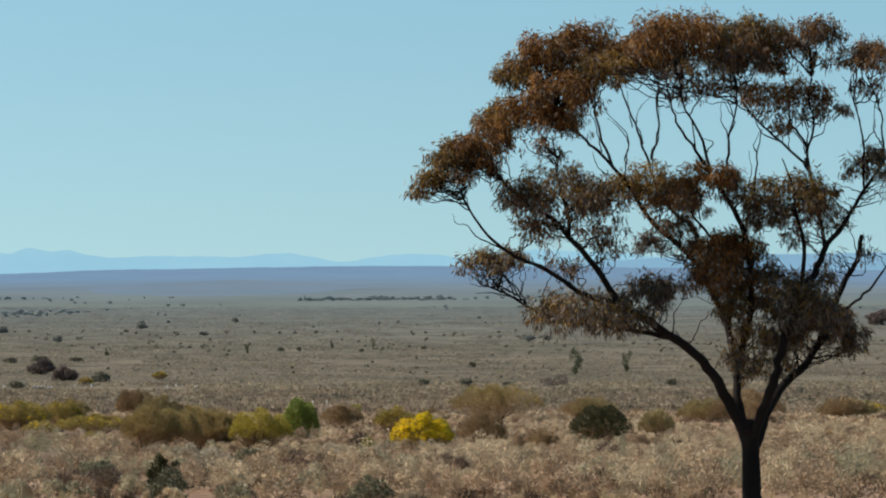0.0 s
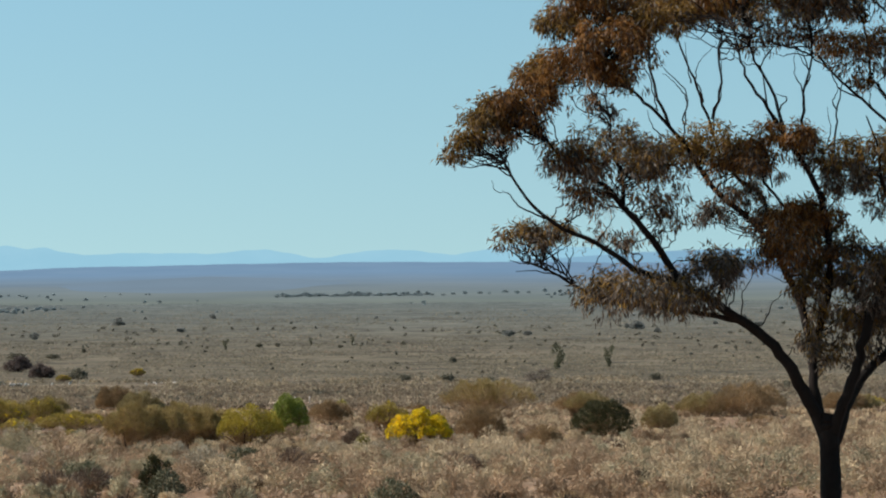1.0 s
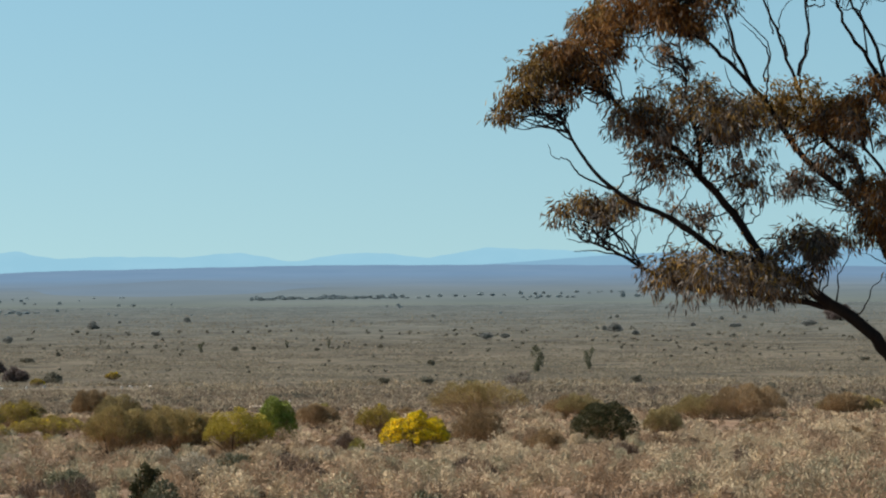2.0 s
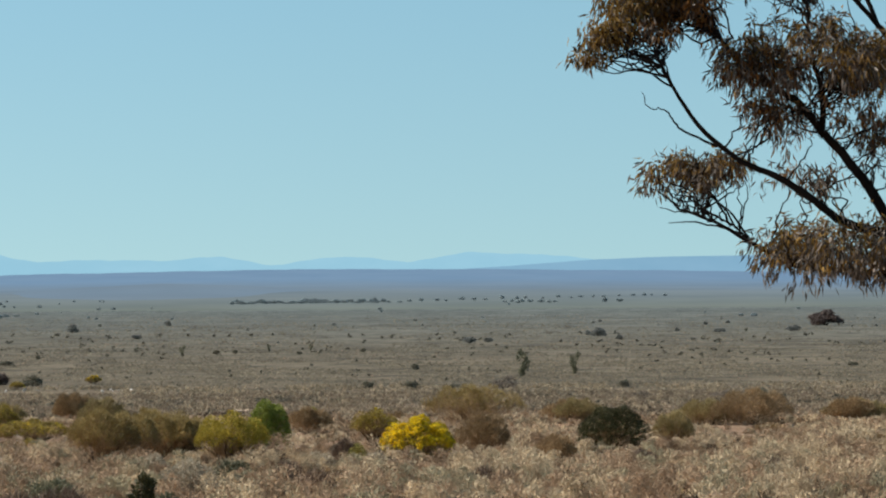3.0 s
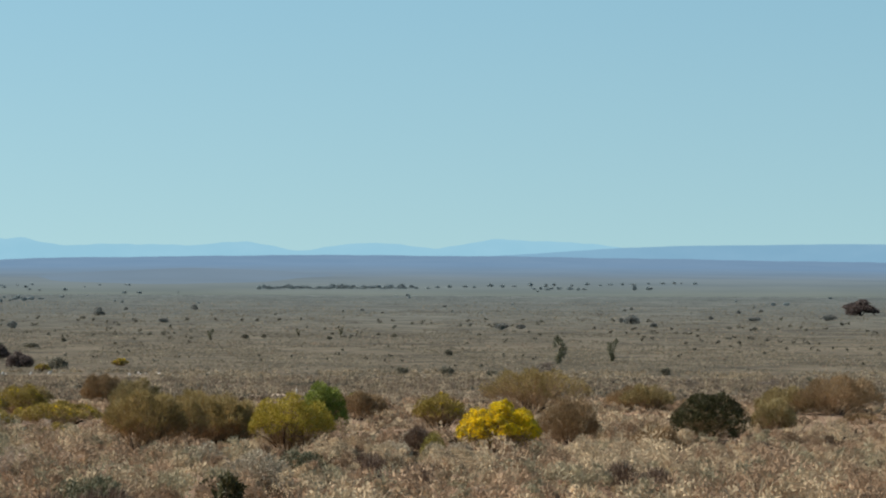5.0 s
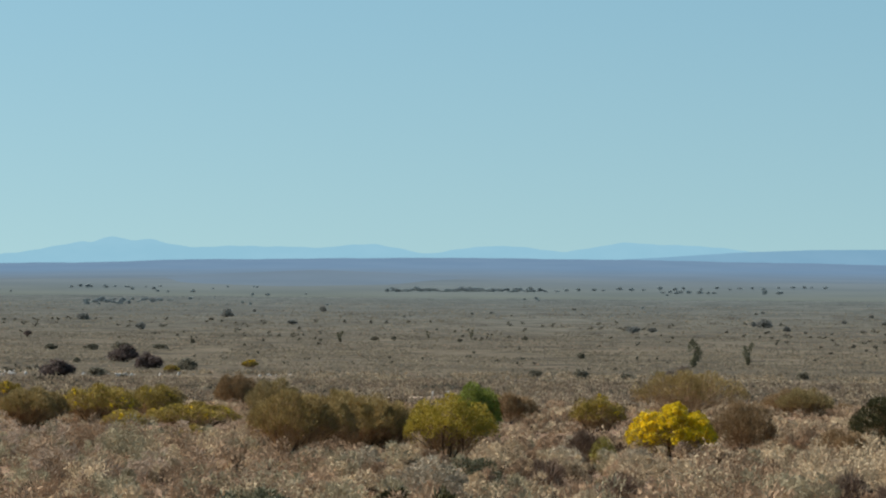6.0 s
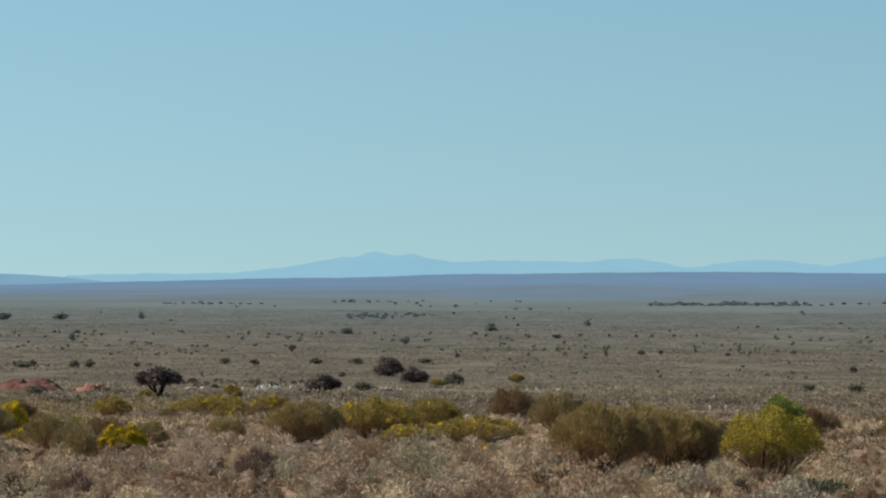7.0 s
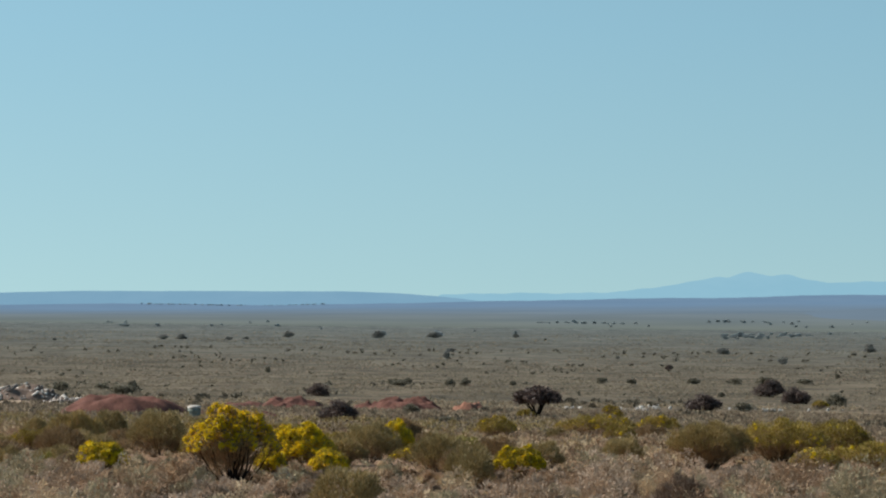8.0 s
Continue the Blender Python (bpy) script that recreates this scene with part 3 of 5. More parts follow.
clump((-1.68, -0.50, 10.92), 1.04, 0.53, 1.00, 1.00)
clump((-1.95, 1.20, 10.33), 0.66, 0.41, 1.00, 0.90)
clump((-0.79, 0.40, 10.77), 0.69, 0.61, 0.90, 1.00)
clump((-0.28, -0.20, 10.43), 0.74, 0.53, 0.50, 0.95)
clump((0.29, 0.60, 10.96), 0.76, 0.61, 0.70, 0.95)
clump((0.21, 1.20, 10.46), 0.71, 0.51, 0.40, 0.90)
clump((-1.20, -0.80, 10.07), 0.74, 0.38, 0.30, 0.45)
clump((-0.51, 0.30, 9.90), 0.66, 0.33, 0.30, 0.38)
clump((-1.43, 0.90, 9.80), 0.51, 0.30, 0.30, 0.30)
clump((1.50, 0.20, 10.94), 0.69, 0.43, 0.60, 0.80)
clump((1.03, 1.00, 10.81), 0.56, 0.48, 0.50, 0.70)
clump((1.50, 0.60, 10.37), 0.51, 0.28, 0.20, 0.30)
clump((2.64, 0.00, 10.42), 0.79, 0.46, 0.70, 0.85)
clump((3.74, 0.80, 10.37), 0.71, 0.48, 0.60, 0.60)
clump((0.98, 1.10, 9.78), 1.02, 0.36, 0.90, 1.00)
clump((1.82, 0.80, 9.41), 0.51, 0.30, 0.30, 0.55)
clump((0.82, 0.90, 9.35), 0.76, 0.23, 0.30, 0.30)
clump((0.87, 1.00, 8.97), 0.28, 0.19, 0.80, 0.70)
clump((2.83, 0.40, 8.43), 0.33, 0.20, 0.50, 0.70)
clump((2.73, 0.20, 9.89), 0.63, 0.20, 0.30, 0.35)
clump((-4.33, -1.00, 7.51), 1.32, 0.53, 0.40, 0.90)
clump((-5.14, -1.40, 7.38), 0.63, 0.48, 0.40, 0.90)
clump((-3.44, -0.20, 7.27), 0.66, 0.46, 0.35, 0.85)
clump((-3.97, -0.60, 6.66), 1.27, 0.51, 0.35, 0.34)
clump((-4.87, -1.00, 6.80), 0.58, 0.38, 0.40, 0.40)
clump((-3.26, -0.40, 6.32), 0.43, 0.51, 0.30, 0.30)
clump((-4.04, 0.30, 5.88), 0.81, 0.28, 0.40, 0.34)
clump((-6.06, 0.90, 5.93), 0.58, 0.38, 0.50, 1.00)
clump((-5.39, 0.80, 5.97), 0.61, 0.33, 0.40, 0.90)
clump((-3.84, 0.00, 4.88), 1.42, 0.43, 0.34, 0.85)
clump((-4.43, 0.10, 4.82), 0.63, 0.43, 0.42, 0.80)
clump((-3.10, -0.80, 4.62), 0.76, 0.38, 0.30, 0.70)
clump((-2.41, -0.20, 5.21), 0.71, 0.48, 0.10, 1.00)
clump((-1.95, 0.20, 5.37), 0.43, 0.33, 0.10, 0.80)
clump((-2.82, -0.40, 4.74), 0.63, 0.30, 0.40, 0.60)
clump((-2.15, 1.60, 7.67), 1.02, 0.51, 1.00, 1.00)
clump((-1.68, 1.00, 7.49), 0.63, 0.46, 0.80, 0.90)
clump((-0.97, -0.90, 7.81), 0.76, 0.41, 1.00, 1.00)
clump((-1.47, -0.60, 7.30), 0.56, 0.38, 0.50, 0.80)
clump((-0.57, -0.80, 7.57), 0.43, 0.38, 0.30, 0.60)
clump((-1.56, 1.00, 6.64), 0.69, 0.43, 0.30, 0.55)
clump((-1.16, 0.80, 6.23), 0.51, 0.38, 0.40, 0.50)
clump((-2.13, 1.30, 6.34), 0.43, 0.48, 0.05, 0.50)
clump((0.63, -1.00, 7.50), 1.02, 0.46, 0.80, 1.00)
clump((0.21, -1.20, 7.04), 0.48, 0.58, 0.15, 0.90)
clump((1.03, -0.60, 7.05), 0.69, 0.43, 0.40, 0.42)
clump((1.66, 0.00, 7.36), 0.58, 0.46, 0.70, 0.50)
clump((1.96, 0.10, 6.93), 0.43, 0.43, 0.30, 0.28)
clump((1.10, -0.30, 6.51), 0.51, 0.41, 0.30, 0.25)
clump((2.62, 0.30, 8.11), 0.61, 0.38, 0.40, 0.60)
clump((3.40, 0.50, 7.63), 0.51, 0.38, 0.40, 0.40)
clump((-0.60, -0.40, 6.29), 0.81, 0.48, 1.00, 1.00)
clump((-0.79, -0.20, 5.75), 0.94, 0.58, 0.80, 0.80)
clump((-1.14, 0.00, 5.43), 0.51, 0.43, 0.60, 0.60)
clump((-0.08, 0.40, 5.30), 0.69, 0.76, 0.60, 0.50)
clump((0.03, 0.20, 6.07), 0.56, 0.43, 0.60, 0.70)
clump((-0.49, -0.20, 4.86), 0.43, 0.51, 0.60, 0.45)
clump((0.92, -0.60, 5.05), 0.99, 0.69, 0.25, 0.80)
clump((0.48, -0.40, 5.58), 0.56, 0.38, 0.50, 0.60)
clump((1.64, 0.30, 5.53), 0.56, 0.30, 0.30, 0.40)
clump((1.61, 0.60, 4.58), 0.74, 0.61, 0.25, 0.65)
clump((2.24, 1.10, 4.39), 0.51, 0.58, 0.30, 0.50)
clump((2.41, 1.20, 3.93), 0.33, 0.43, 0.30, 0.45)
clump((1.12, 0.80, 4.21), 0.66, 0.53, 0.30, 0.40)
clump((0.23, 0.20, 4.16), 0.66, 0.81, 0.50, 0.34)
clump((0.18, 0.40, 3.45), 0.43, 0.43, 0.50, 0.30)
clump((-0.40, 0.30, 3.88), 0.33, 0.53, 0.40, 0.60)
clump((0.78, 0.60, 3.57), 0.36, 0.36, 0.40, 0.25)
clump((2.01, 1.20, 6.01), 0.38, 0.30, 0.30, 0.15)
clump((2.76, 1.00, 6.26), 0.25, 0.46, 0.30, 0.15)


def bare_twig(*points):
    v, f, _ = tube(points, 0.019, 0.005, 5, 5, 0.012)
    near = np.argmin(np.linalg.norm(tips - np.array(points[0]), axis=1))
    part("bare_twig", quick_mesh("bare_twig", v, f, M_BARK), limbs[owner[near]])


bare_twig((-5.70, -1.30, 6.22), (-6.14, -1.40, 6.42), (-6.32, -1.45, 6.59), (-6.44, -1.50, 6.72), (-6.66, -1.50, 6.77), (-6.76, -1.50, 6.97))
bare_twig((-6.06, 0.40, 5.40), (-6.25, 0.40, 5.59), (-6.45, 0.30, 5.69))
bare_twig((-5.55, 0.50, 5.22), (-5.85, 0.50, 5.57), (-6.07, 0.40, 5.69))
bare_twig((-5.04, 0.70, 4.93), (-5.40, 0.80, 5.44), (-5.71, 0.80, 5.72))
bare_twig((2.38, 1.50, 5.58), (2.74, 1.30, 5.68), (2.70, 1.20, 6.59))
bare_twig((2.60, 1.40, 5.92), (2.53, 1.50, 6.33), (2.39, 1.60, 6.85))
bare_twig((0.04, -1.00, 8.30), (-0.03, -1.00, 8.51), (0.09, -1.10, 8.76))
bare_twig((-2.65, 2.30, 8.18), (-2.62, 2.30, 8.70), (-2.81, 2.40, 9.03), (-3.07, 2.40, 9.23))
bare_twig((-1.09, -0.90, 8.30), (-0.94, -0.90, 8.58), (-1.22, -1.00, 8.64))
bare_twig((-5.01, 0.70, 4.97), (-5.41, 0.70, 5.26), (-5.86, 0.80, 5.47), (-6.08, 1.00, 5.69))
bare_twig((-5.01, 0.70, 4.97), (-5.28, 0.90, 5.38), (-5.58, 1.10, 5.69), (-5.80, 1.20, 5.88))
bare_twig((-5.16, 0.65, 5.05), (-5.56, 0.60, 5.17), (-5.95, 0.60, 5.22), (-6.19, 0.60, 5.20))
bare_twig((-5.41, 0.55, 5.22), (-5.72, 0.70, 5.44), (-5.94, 0.80, 5.59), (-6.15, 0.90, 5.64))
bare_twig((-5.56, 0.50, 5.22), (-5.85, 0.50, 5.35), (-6.10, 0.50, 5.36), (-6.32, 0.50, 5.42))
bare_twig((-5.29, 0.60, 5.15), (-5.47, 0.80, 5.51), (-5.64, 1.00, 5.79), (-5.70, 1.10, 5.97))
bare_twig((-1.94, 2.20, 7.52), (-2.06, 2.20, 8.22), (-1.91, 2.20, 8.75), (-1.88, 2.20, 9.36), (-2.00, 2.20, 9.87))
bare_twig((-2.73, 1.50, 7.76), (-2.69, 1.70, 8.21), (-2.61, 1.90, 8.73), (-2.82, 2.00, 9.05), (-3.12, 2.00, 9.35), (-3.19, 2.00, 9.66))
bare_twig((-2.25, 2.30, 8.63), (-2.30, 2.30, 8.88), (-2.42, 2.30, 9.18), (-2.30, 2.30, 9.49), (-1.99, 2.30, 9.81))
bare_twig((-2.48, 2.40, 9.03), (-2.54, 2.40, 9.25), (-2.61, 2.40, 9.88))
bare_twig((-3.13, 1.50, 7.89), (-3.36, 1.40, 8.08), (-3.48, 1.30, 8.44))
bare_twig((-3.27, 1.50, 8.38), (-3.28, 1.60, 8.54), (-3.39, 1.70, 9.09), (-3.50, 1.70, 9.39), (-3.33, 1.70, 9.91))
bare_twig((-1.32, -1.00, 8.32), (-1.48, -1.10, 9.17), (-1.74, -1.10, 9.21), (-2.07, -1.10, 9.47))
bare_twig((-0.52, -0.30, 8.47), (-0.56, -0.20, 8.82), (-0.69, -0.10, 9.11), (-0.64, 0.00, 9.56))
bare_twig((-0.49, -0.20, 8.79), (-0.38, -0.20, 9.05), (-0.50, -0.10, 9.31), (-0.74, 0.00, 9.76))
bare_twig((0.77, 1.00, 8.65), (0.33, 1.00, 8.87), (0.20, 1.10, 9.23), (-0.04, 1.10, 9.53))
bare_twig((1.35, 1.00, 8.36), (1.31, 1.00, 8.62), (1.03, 1.10, 9.02), (0.85, 1.10, 9.55))
bare_twig((1.41, 1.00, 8.52), (1.40, 1.00, 8.92), (1.21, 1.00, 9.30), (0.94, 1.10, 9.68))
bare_twig((1.43, 0.90, 8.96), (1.30, 0.90, 9.40), (1.62, 0.80, 9.61))
bare_twig((2.73, 0.30, 7.85), (2.57, 0.30, 8.62), (2.47, 0.20, 9.23), (2.30, 0.10, 9.80), (2.06, 0.00, 10.07))
bare_twig((3.07, 0.60, 8.50), (2.91, 0.60, 8.81), (2.86, 0.60, 9.19), (2.97, 0.60, 9.78))
bare_twig((2.57, 0.30, 8.59), (2.82, 0.40, 8.85), (2.89, 0.50, 9.14))
bare_twig((-1.19, -0.60, 6.82), (-1.24, -0.60, 7.20), (-1.07, -0.70, 7.58))
bare_twig((-0.44, -0.70, 7.05), (-0.20, -0.80, 7.45), (-0.08, -0.90, 7.95), (-0.14, -0.90, 8.39))
bare_twig((0.87, -1.20, 6.96), (0.58, -1.20, 7.19), (0.45, -1.20, 7.56))


# ---- shrubs on the slope ----
WORDS = {
    "yellow": "bright yellow flowering wattle bush among low scrub",
    "wattle": "tall dark-stemmed wattle covered in golden yellow blossom",
    "gold": "rounded yellow-olive bush in dry scrub",
    "globe": "dense round yellow-olive bush with dark shaded stems",
    "lime": "small pale yellow-green bush in dry scrub",
    "brown": "broad brownish olive bush with bare stems below",
    "russet": "russet brown dry bush in low scrub",
    "olive": "soft olive bush in dry scrub",
    "green": "fresh green bush standing among duller bushes",
    "dark": "dense dark green bush in pale scrub",
    "darkgreen": "low bluish green bush in pale scrub",
    "grey": "silver-grey low saltbush in dry scrub",
    "dead": "dark dry twiggy low bush",
}


# crown of each kind: outer leaves, inner twigs (dark in yellow and globe to paint in base shade), drop of the roof to
# the rim, underside at the middle and at the rim, leaf length and width in metres, crowding of the tufts, number of
# stems, share of tufts in flower
STYLE = {
    "yellow": ("bright", "dead", 0.46, 0.08, 0.28, 0.11, 0.040, 2.2, 14, 0.92),
    "wattle": ("olive", "twig", 0.45, 0.32, 0.46, 0.12, 0.040, 1.7, 26, 0.90),
    "globe": ("bright", "dead", 0.42, 0.06, 0.42, 0.11, 0.036, 2.2, 16, 0.0),
    "gold": ("gold", "twig", 0.45, 0.18, 0.42, 0.13, 0.034, 1.4, 16, 0.07),
    "lime": ("lime", "lime", 0.60, 0.02, 0.05, 0.11, 0.030, 1.8, 6, 0.0),
    "brown": ("brown", "twig", 0.40, 0.10, 0.36, 0.17, 0.028, 1.9, 18, 0.0),
    "russet": ("russet", "twig", 0.48, 0.05, 0.32, 0.18, 0.026, 1.5, 12, 0.0),
    "olive": ("olive", "russet", 0.48, 0.08, 0.30, 0.16, 0.028, 1.5, 12, 0.0),
    "green": ("green", "darkgreen", 0.55, 0.02, 0.10, 0.12, 0.036, 2.4, 8, 0.0),
    "dark": ("dark", "dark", 0.55, 0.02, 0.08, 0.11, 0.038, 2.4, 8, 0.0),
    "darkgreen": ("darkgreen", "dark", 0.50, 0.0, 0.05, 0.10, 0.036, 1.6, 6, 0.0),
    "grey": ("grey", "grey", 0.50, 0.0, 0.05, 0.10, 0.034, 1.6, 6, 0.0),
    "dead": ("dead", "dead", 0.35, 0.0, 0.20, 0.22, 0.020, 1.0, 10, 0.0),
}


def shrub(kind, x, y, w, h):
    """A bush: stems that fan out from the foot, a ragged crown of tufts of fine leaves, and flowers in puffs on some."""
    outer, inner, drop, low, rim, long, wide, crowd, stems, bloom = STYLE[kind]
    w = w * (0.9 if kind == "dead" else 1.08)
    raised = h > 1.2 and y < 345
    if y < 345:
        CLEARINGS.append((x, y, w))
    if raised:
        HUMMOCKS.append((x, y, w))
    elif kind not in ("grey", "dead"):
        h += 0.15
    ob = thing("wattle_bush" if kind in ("yellow", "wattle") else "shrub", x, y, float(land(x, y)) + RISE * raised - 0.05)
    tagged(ob, WORDS[kind], "bush", "bushes on the slope")
    R, ph = w / 2, rng.uniform(0, 2 * np.pi, 6)
    uneven = 0.6 if crowd > 2 else 0.8
    grow = max(1.0, y / 215) ** 0.85
    tufts = int(np.clip(15 * w * h * crowd, 30, 260) * min(1.0, (260 / y) ** 0.6))
    tuft = 0.80 * math.sqrt(w * h / tufts) * (0.75 if kind == "wattle" else 1.0)

    def girth(a):
        return 1 + uneven * (0.15 * np.sin(2 * a + ph[0]) + 0.09 * np.sin(3 * a + ph[1]) + 0.06 * np.sin(7 * a + ph[2]))

    def crown(count, inset):
        """Points through the crown, thick towards its roof: place, height within it, and the way out of it."""
        a, u = rng.uniform(0, 2 * np.pi, count), np.sqrt(rng.uniform(0, 1, count))
        flat = np.stack([u * np.cos(a), u * np.sin(a)], -1) * (R * girth(a) * (1 - 0.1 * inset))[:, None]
        hump = 1 + uneven * (0.09 * np.sin(flat[:, 0] * 6.5 / math.sqrt(R) + ph[3]) + 0.07 * np.sin(flat[:, 1] * 5.0 / math.sqrt(R) + ph[4]))
        roof = h * (1 - drop * u**3.2) * np.clip(hump, 0.8, 1.08) - 0.6 * tuft * inset
        under = h * (low + (rim - low) * u) + 0.25 * tuft * inset
        share = rng.beta(1.7, 0.7, count)
        place = np.column_stack([flat, under + np.maximum(roof - under, 0) * share])
        return place, share, unit(place / np.array([R, R, h]) - np.array([0, 0, 0.35]))

    c, share, lean = crown(tufts, 1.0)
    # leaves look outwards, so that each tuft is lit on its sunny side
    n = int(np.clip(1150 * w * h * crowd, 700, 13000 if bloom > 0.5 or kind == "globe" else 22000) * min(1.0, (215 / y) ** 1.3))
    loose, high, out = crown(int(n * (0.2 if kind == "wattle" else 0.4)), 0.15)
    k = rng.integers(0, tufts, n - len(loose))
    d = unit(rng.normal(size=(len(k), 3)) + 0.75 * lean[k])
    p = np.vstack([c[k] + d * (tuft * rng.uniform(0.25, 1.05, len(k)) ** 0.5)[:, None] * np.array([1, 1, 0.85]), loose])
    d = np.vstack([d, unit(out + rng.normal(size=out.shape) * 0.45)])
    p[:, 2] = np.maximum(p[:, 2], 0.03)
    needle = wide < 0.029
    way = rng.normal(size=(n, 3)) * (0.30 if needle else 0.55) + d * 0.45 + np.vstack([lean[k], out]) * 0.35 + np.array([0, 0, 0.55 if needle else 0.25])
    v, f = cards(p, way, grow * long * rng.uniform(0.6, 1.25, n), grow * wide * rng.uniform(0.8, 1.3, n), 3, d)
    index = (rng.random(n) > ({"brown": -0.02, "gold": 0.0}.get(kind, 0.35)) + 1.05 * np.concatenate([share[k], high])).astype(int)
    part("foliage", quick_mesh("foliage", v, f, [LEAVES[outer], LEAVES[inner]], index), ob)
    # fine bare twigs under the crown
    m = int(tufts * 3)
    k = rng.integers(0, tufts, m)
    start = c[k] * np.array([0.45, 0.45, 0.50]) + rng.normal(size=(m, 3)) * 0.05 * w
    start[:, 2] = np.maximum(start[:, 2], 0.02)
    goal = c[k] + rng.normal(size=(m, 3)) * tuft * 0.5
    v, f = cards(start, goal - start, np.linalg.norm(goal - start, axis=1), 0.022 * grow, 3)
    part("twigwork", quick_mesh("twigwork", v, f, LEAVES["twig"]), ob)
    if bloom:
        spots = np.flatnonzero((share > 0.35) & (rng.random(tufts) < bloom))
        puffs, petals = (9, 15) if bloom > 0.5 else (3, 12)
        if len(spots):
            k = np.repeat(spots, puffs)
            d = unit(rng.normal(size=(len(k), 3)) + 0.9 * lean[k] + np.array([0, 0, 0.45]))
            heart = c[k] + d * tuft * 0.9
            size = 0.45 * tuft * rng.uniform(0.55, 1.1, len(k))
            k = np.repeat(np.arange(len(k)), petals)
            d = unit(rng.normal(size=(len(k), 3)) + 0.4 * d[k])
            v, f = cards(heart[k] + d * size[k][:, None] * np.array([1, 1, 0.8]), rng.normal(size=d.shape) + 0.2 * d, grow * rng.uniform(0.06, 0.11, len(k)), grow * rng.uniform(0.05, 0.075, len(k)), 3, d)
            part("blossom", quick_mesh("blossom", v, f, M_FLOWER), ob, "golden yellow blossom")
    for i in range(stems if y < 345 else stems // 2):
        goal = c[i % tufts]
        start = np.array([rng.normal() * 0.03 * w, rng.normal() * 0.03 * w, -0.03])
        bend = start * 0.55 + goal * 0.45 + np.array([0, 0, -0.04 * h]) + rng.normal(size=3) * 0.045 * h
        v, f, _ = tube([start, bend, goal], 0.011 * h + (0.008 * h if kind == "wattle" else 0.006), 0.007, 4, 3, 0.012)
        part("stem", quick_mesh("stem", v, f, M_BARK if kind in ("wattle", "yellow", "gold", "globe") else M_STEM), ob)


shrub("yellow", 3.29, 214.71, 3.86, 2.33)
shrub("gold", 1.94, 258.17, 2.97, 2.17)
shrub("lime", 0.05, 206.20, 0.97, 1.06)
shrub("brown", 11.63, 331.07, 7.47, 3.50)
shrub("russet", 7.27, 227.01, 2.77, 2.33)
shrub("green", -4.66, 248.44, 2.38, 2.95)
shrub("globe", -6.06, 201.54, 3.40, 2.60)
shrub("brown", -11.91, 197.61, 3.26, 2.50)
shrub("brown", -10.87, 225.53, 5.61, 2.60)
shrub("brown", -8.79, 223.29, 3.09, 2.25)
shrub("brown", -11.49, 213.36, 3.15, 2.35)
shrub("brown", -9.71, 222.89, 3.34, 2.35)
shrub("russet", -25.48, 391.70, 3.75, 2.80)
shrub("gold", -26.89, 287.87, 3.29, 2.27)
shrub("gold", -24.92, 299.67, 3.16, 2.18)
shrub("olive", -17.53, 302.71, 3.25, 2.49)
shrub("brown", -29.98, 269.51, 3.51, 2.23)
shrub("brown", -27.87, 286.12, 2.86, 1.99)
shrub("olive", -30.22, 369.10, 3.58, 1.86)
shrub("gold", -24.79, 274.50, 2.23, 1.21)
shrub("gold", -21.38, 276.14, 4.08, 1.46)
shrub("russet", -2.12, 292.86, 2.93, 1.84)
shrub("dark", 15.50, 239.95, 3.70, 2.52)
shrub("russet", 21.27, 348.37, 4.81, 1.95)
shrub("olive", 19.90, 248.34, 2.50, 2.05)
shrub("russet", 33.65, 319.42, 6.68, 2.84)
shrub("olive", 30.26, 320.98, 4.92, 2.09)
shrub("olive", 45.68, 342.87, 5.07, 1.94)
shrub("olive", 21.72, 345.84, 3.89, 1.95)
shrub("russet", 10.25, 210.53, 1.37, 1.26)
shrub("grey", -0.35, 223.80, 1.19, 1.00)
shrub("grey", 0.65, 193.27, 1.01, 0.89)
shrub("dead", -0.60, 214.22, 1.39, 1.14)
shrub("russet", 10.61, 218.87, 1.72, 1.16)
shrub("dark", -7.09, 131.53, 0.66, 0.75)
shrub("darkgreen", -9.47, 126.67, 1.56, 0.75)
shrub("dead", -3.20, 167.72, 1.03, 0.82)
shrub("russet", 44.85, 341.21, 3.85, 2.06)
shrub("gold", 53.14, 381.10, 3.26, 1.49)
shrub("dead", 13.30, 198.73, 1.28, 0.99)
shrub("dead", 3.61, 142.27, 1.00, 0.85)
shrub("dead", 16.88, 178.59, 1.23, 0.86)
shrub("darkgreen", -5.37, 166.67, 1.52, 0.76)
shrub("dead", -3.36, 161.50, 0.74, 0.75)
shrub("dead", 12.45, 195.50, 0.86, 1.01)
shrub("dead", 3.15, 147.26, 0.97, 0.77)
shrub("dark", -6.16, 106.59, 0.53, 1.08)
shrub("darkgreen", -5.28, 96.49, 0.93, 0.84)
shrub("dead", -9.51, 117.18, 1.46, 0.85)
shrub("dead", -8.83, 121.64, 1.14, 0.79)
shrub("darkgreen", 0.06, 89.86, 0.98, 0.66)
shrub("grey", -6.47, 150.47, 1.88, 1.15)
shrub("grey", -8.67, 173.48, 1.35, 1.00)
shrub("dead", -2.35, 142.84, 0.89, 0.84)
shrub("dead", -0.35, 214.42, 1.61, 1.24)
shrub("grey", -1.84, 194.33, 1.21, 0.97)
shrub("olive", -39.71, 248.99, 2.50, 1.80)
shrub("olive", -33.94, 223.26, 1.80, 1.59)
shrub("yellow", -34.04, 235.78, 1.96, 1.30)
shrub("yellow", -47.69, 280.09, 1.93, 1.97)
shrub("brown", -29.89, 272.57, 3.44, 2.39)
shrub("gold", -27.42, 284.85, 4.24, 2.42)
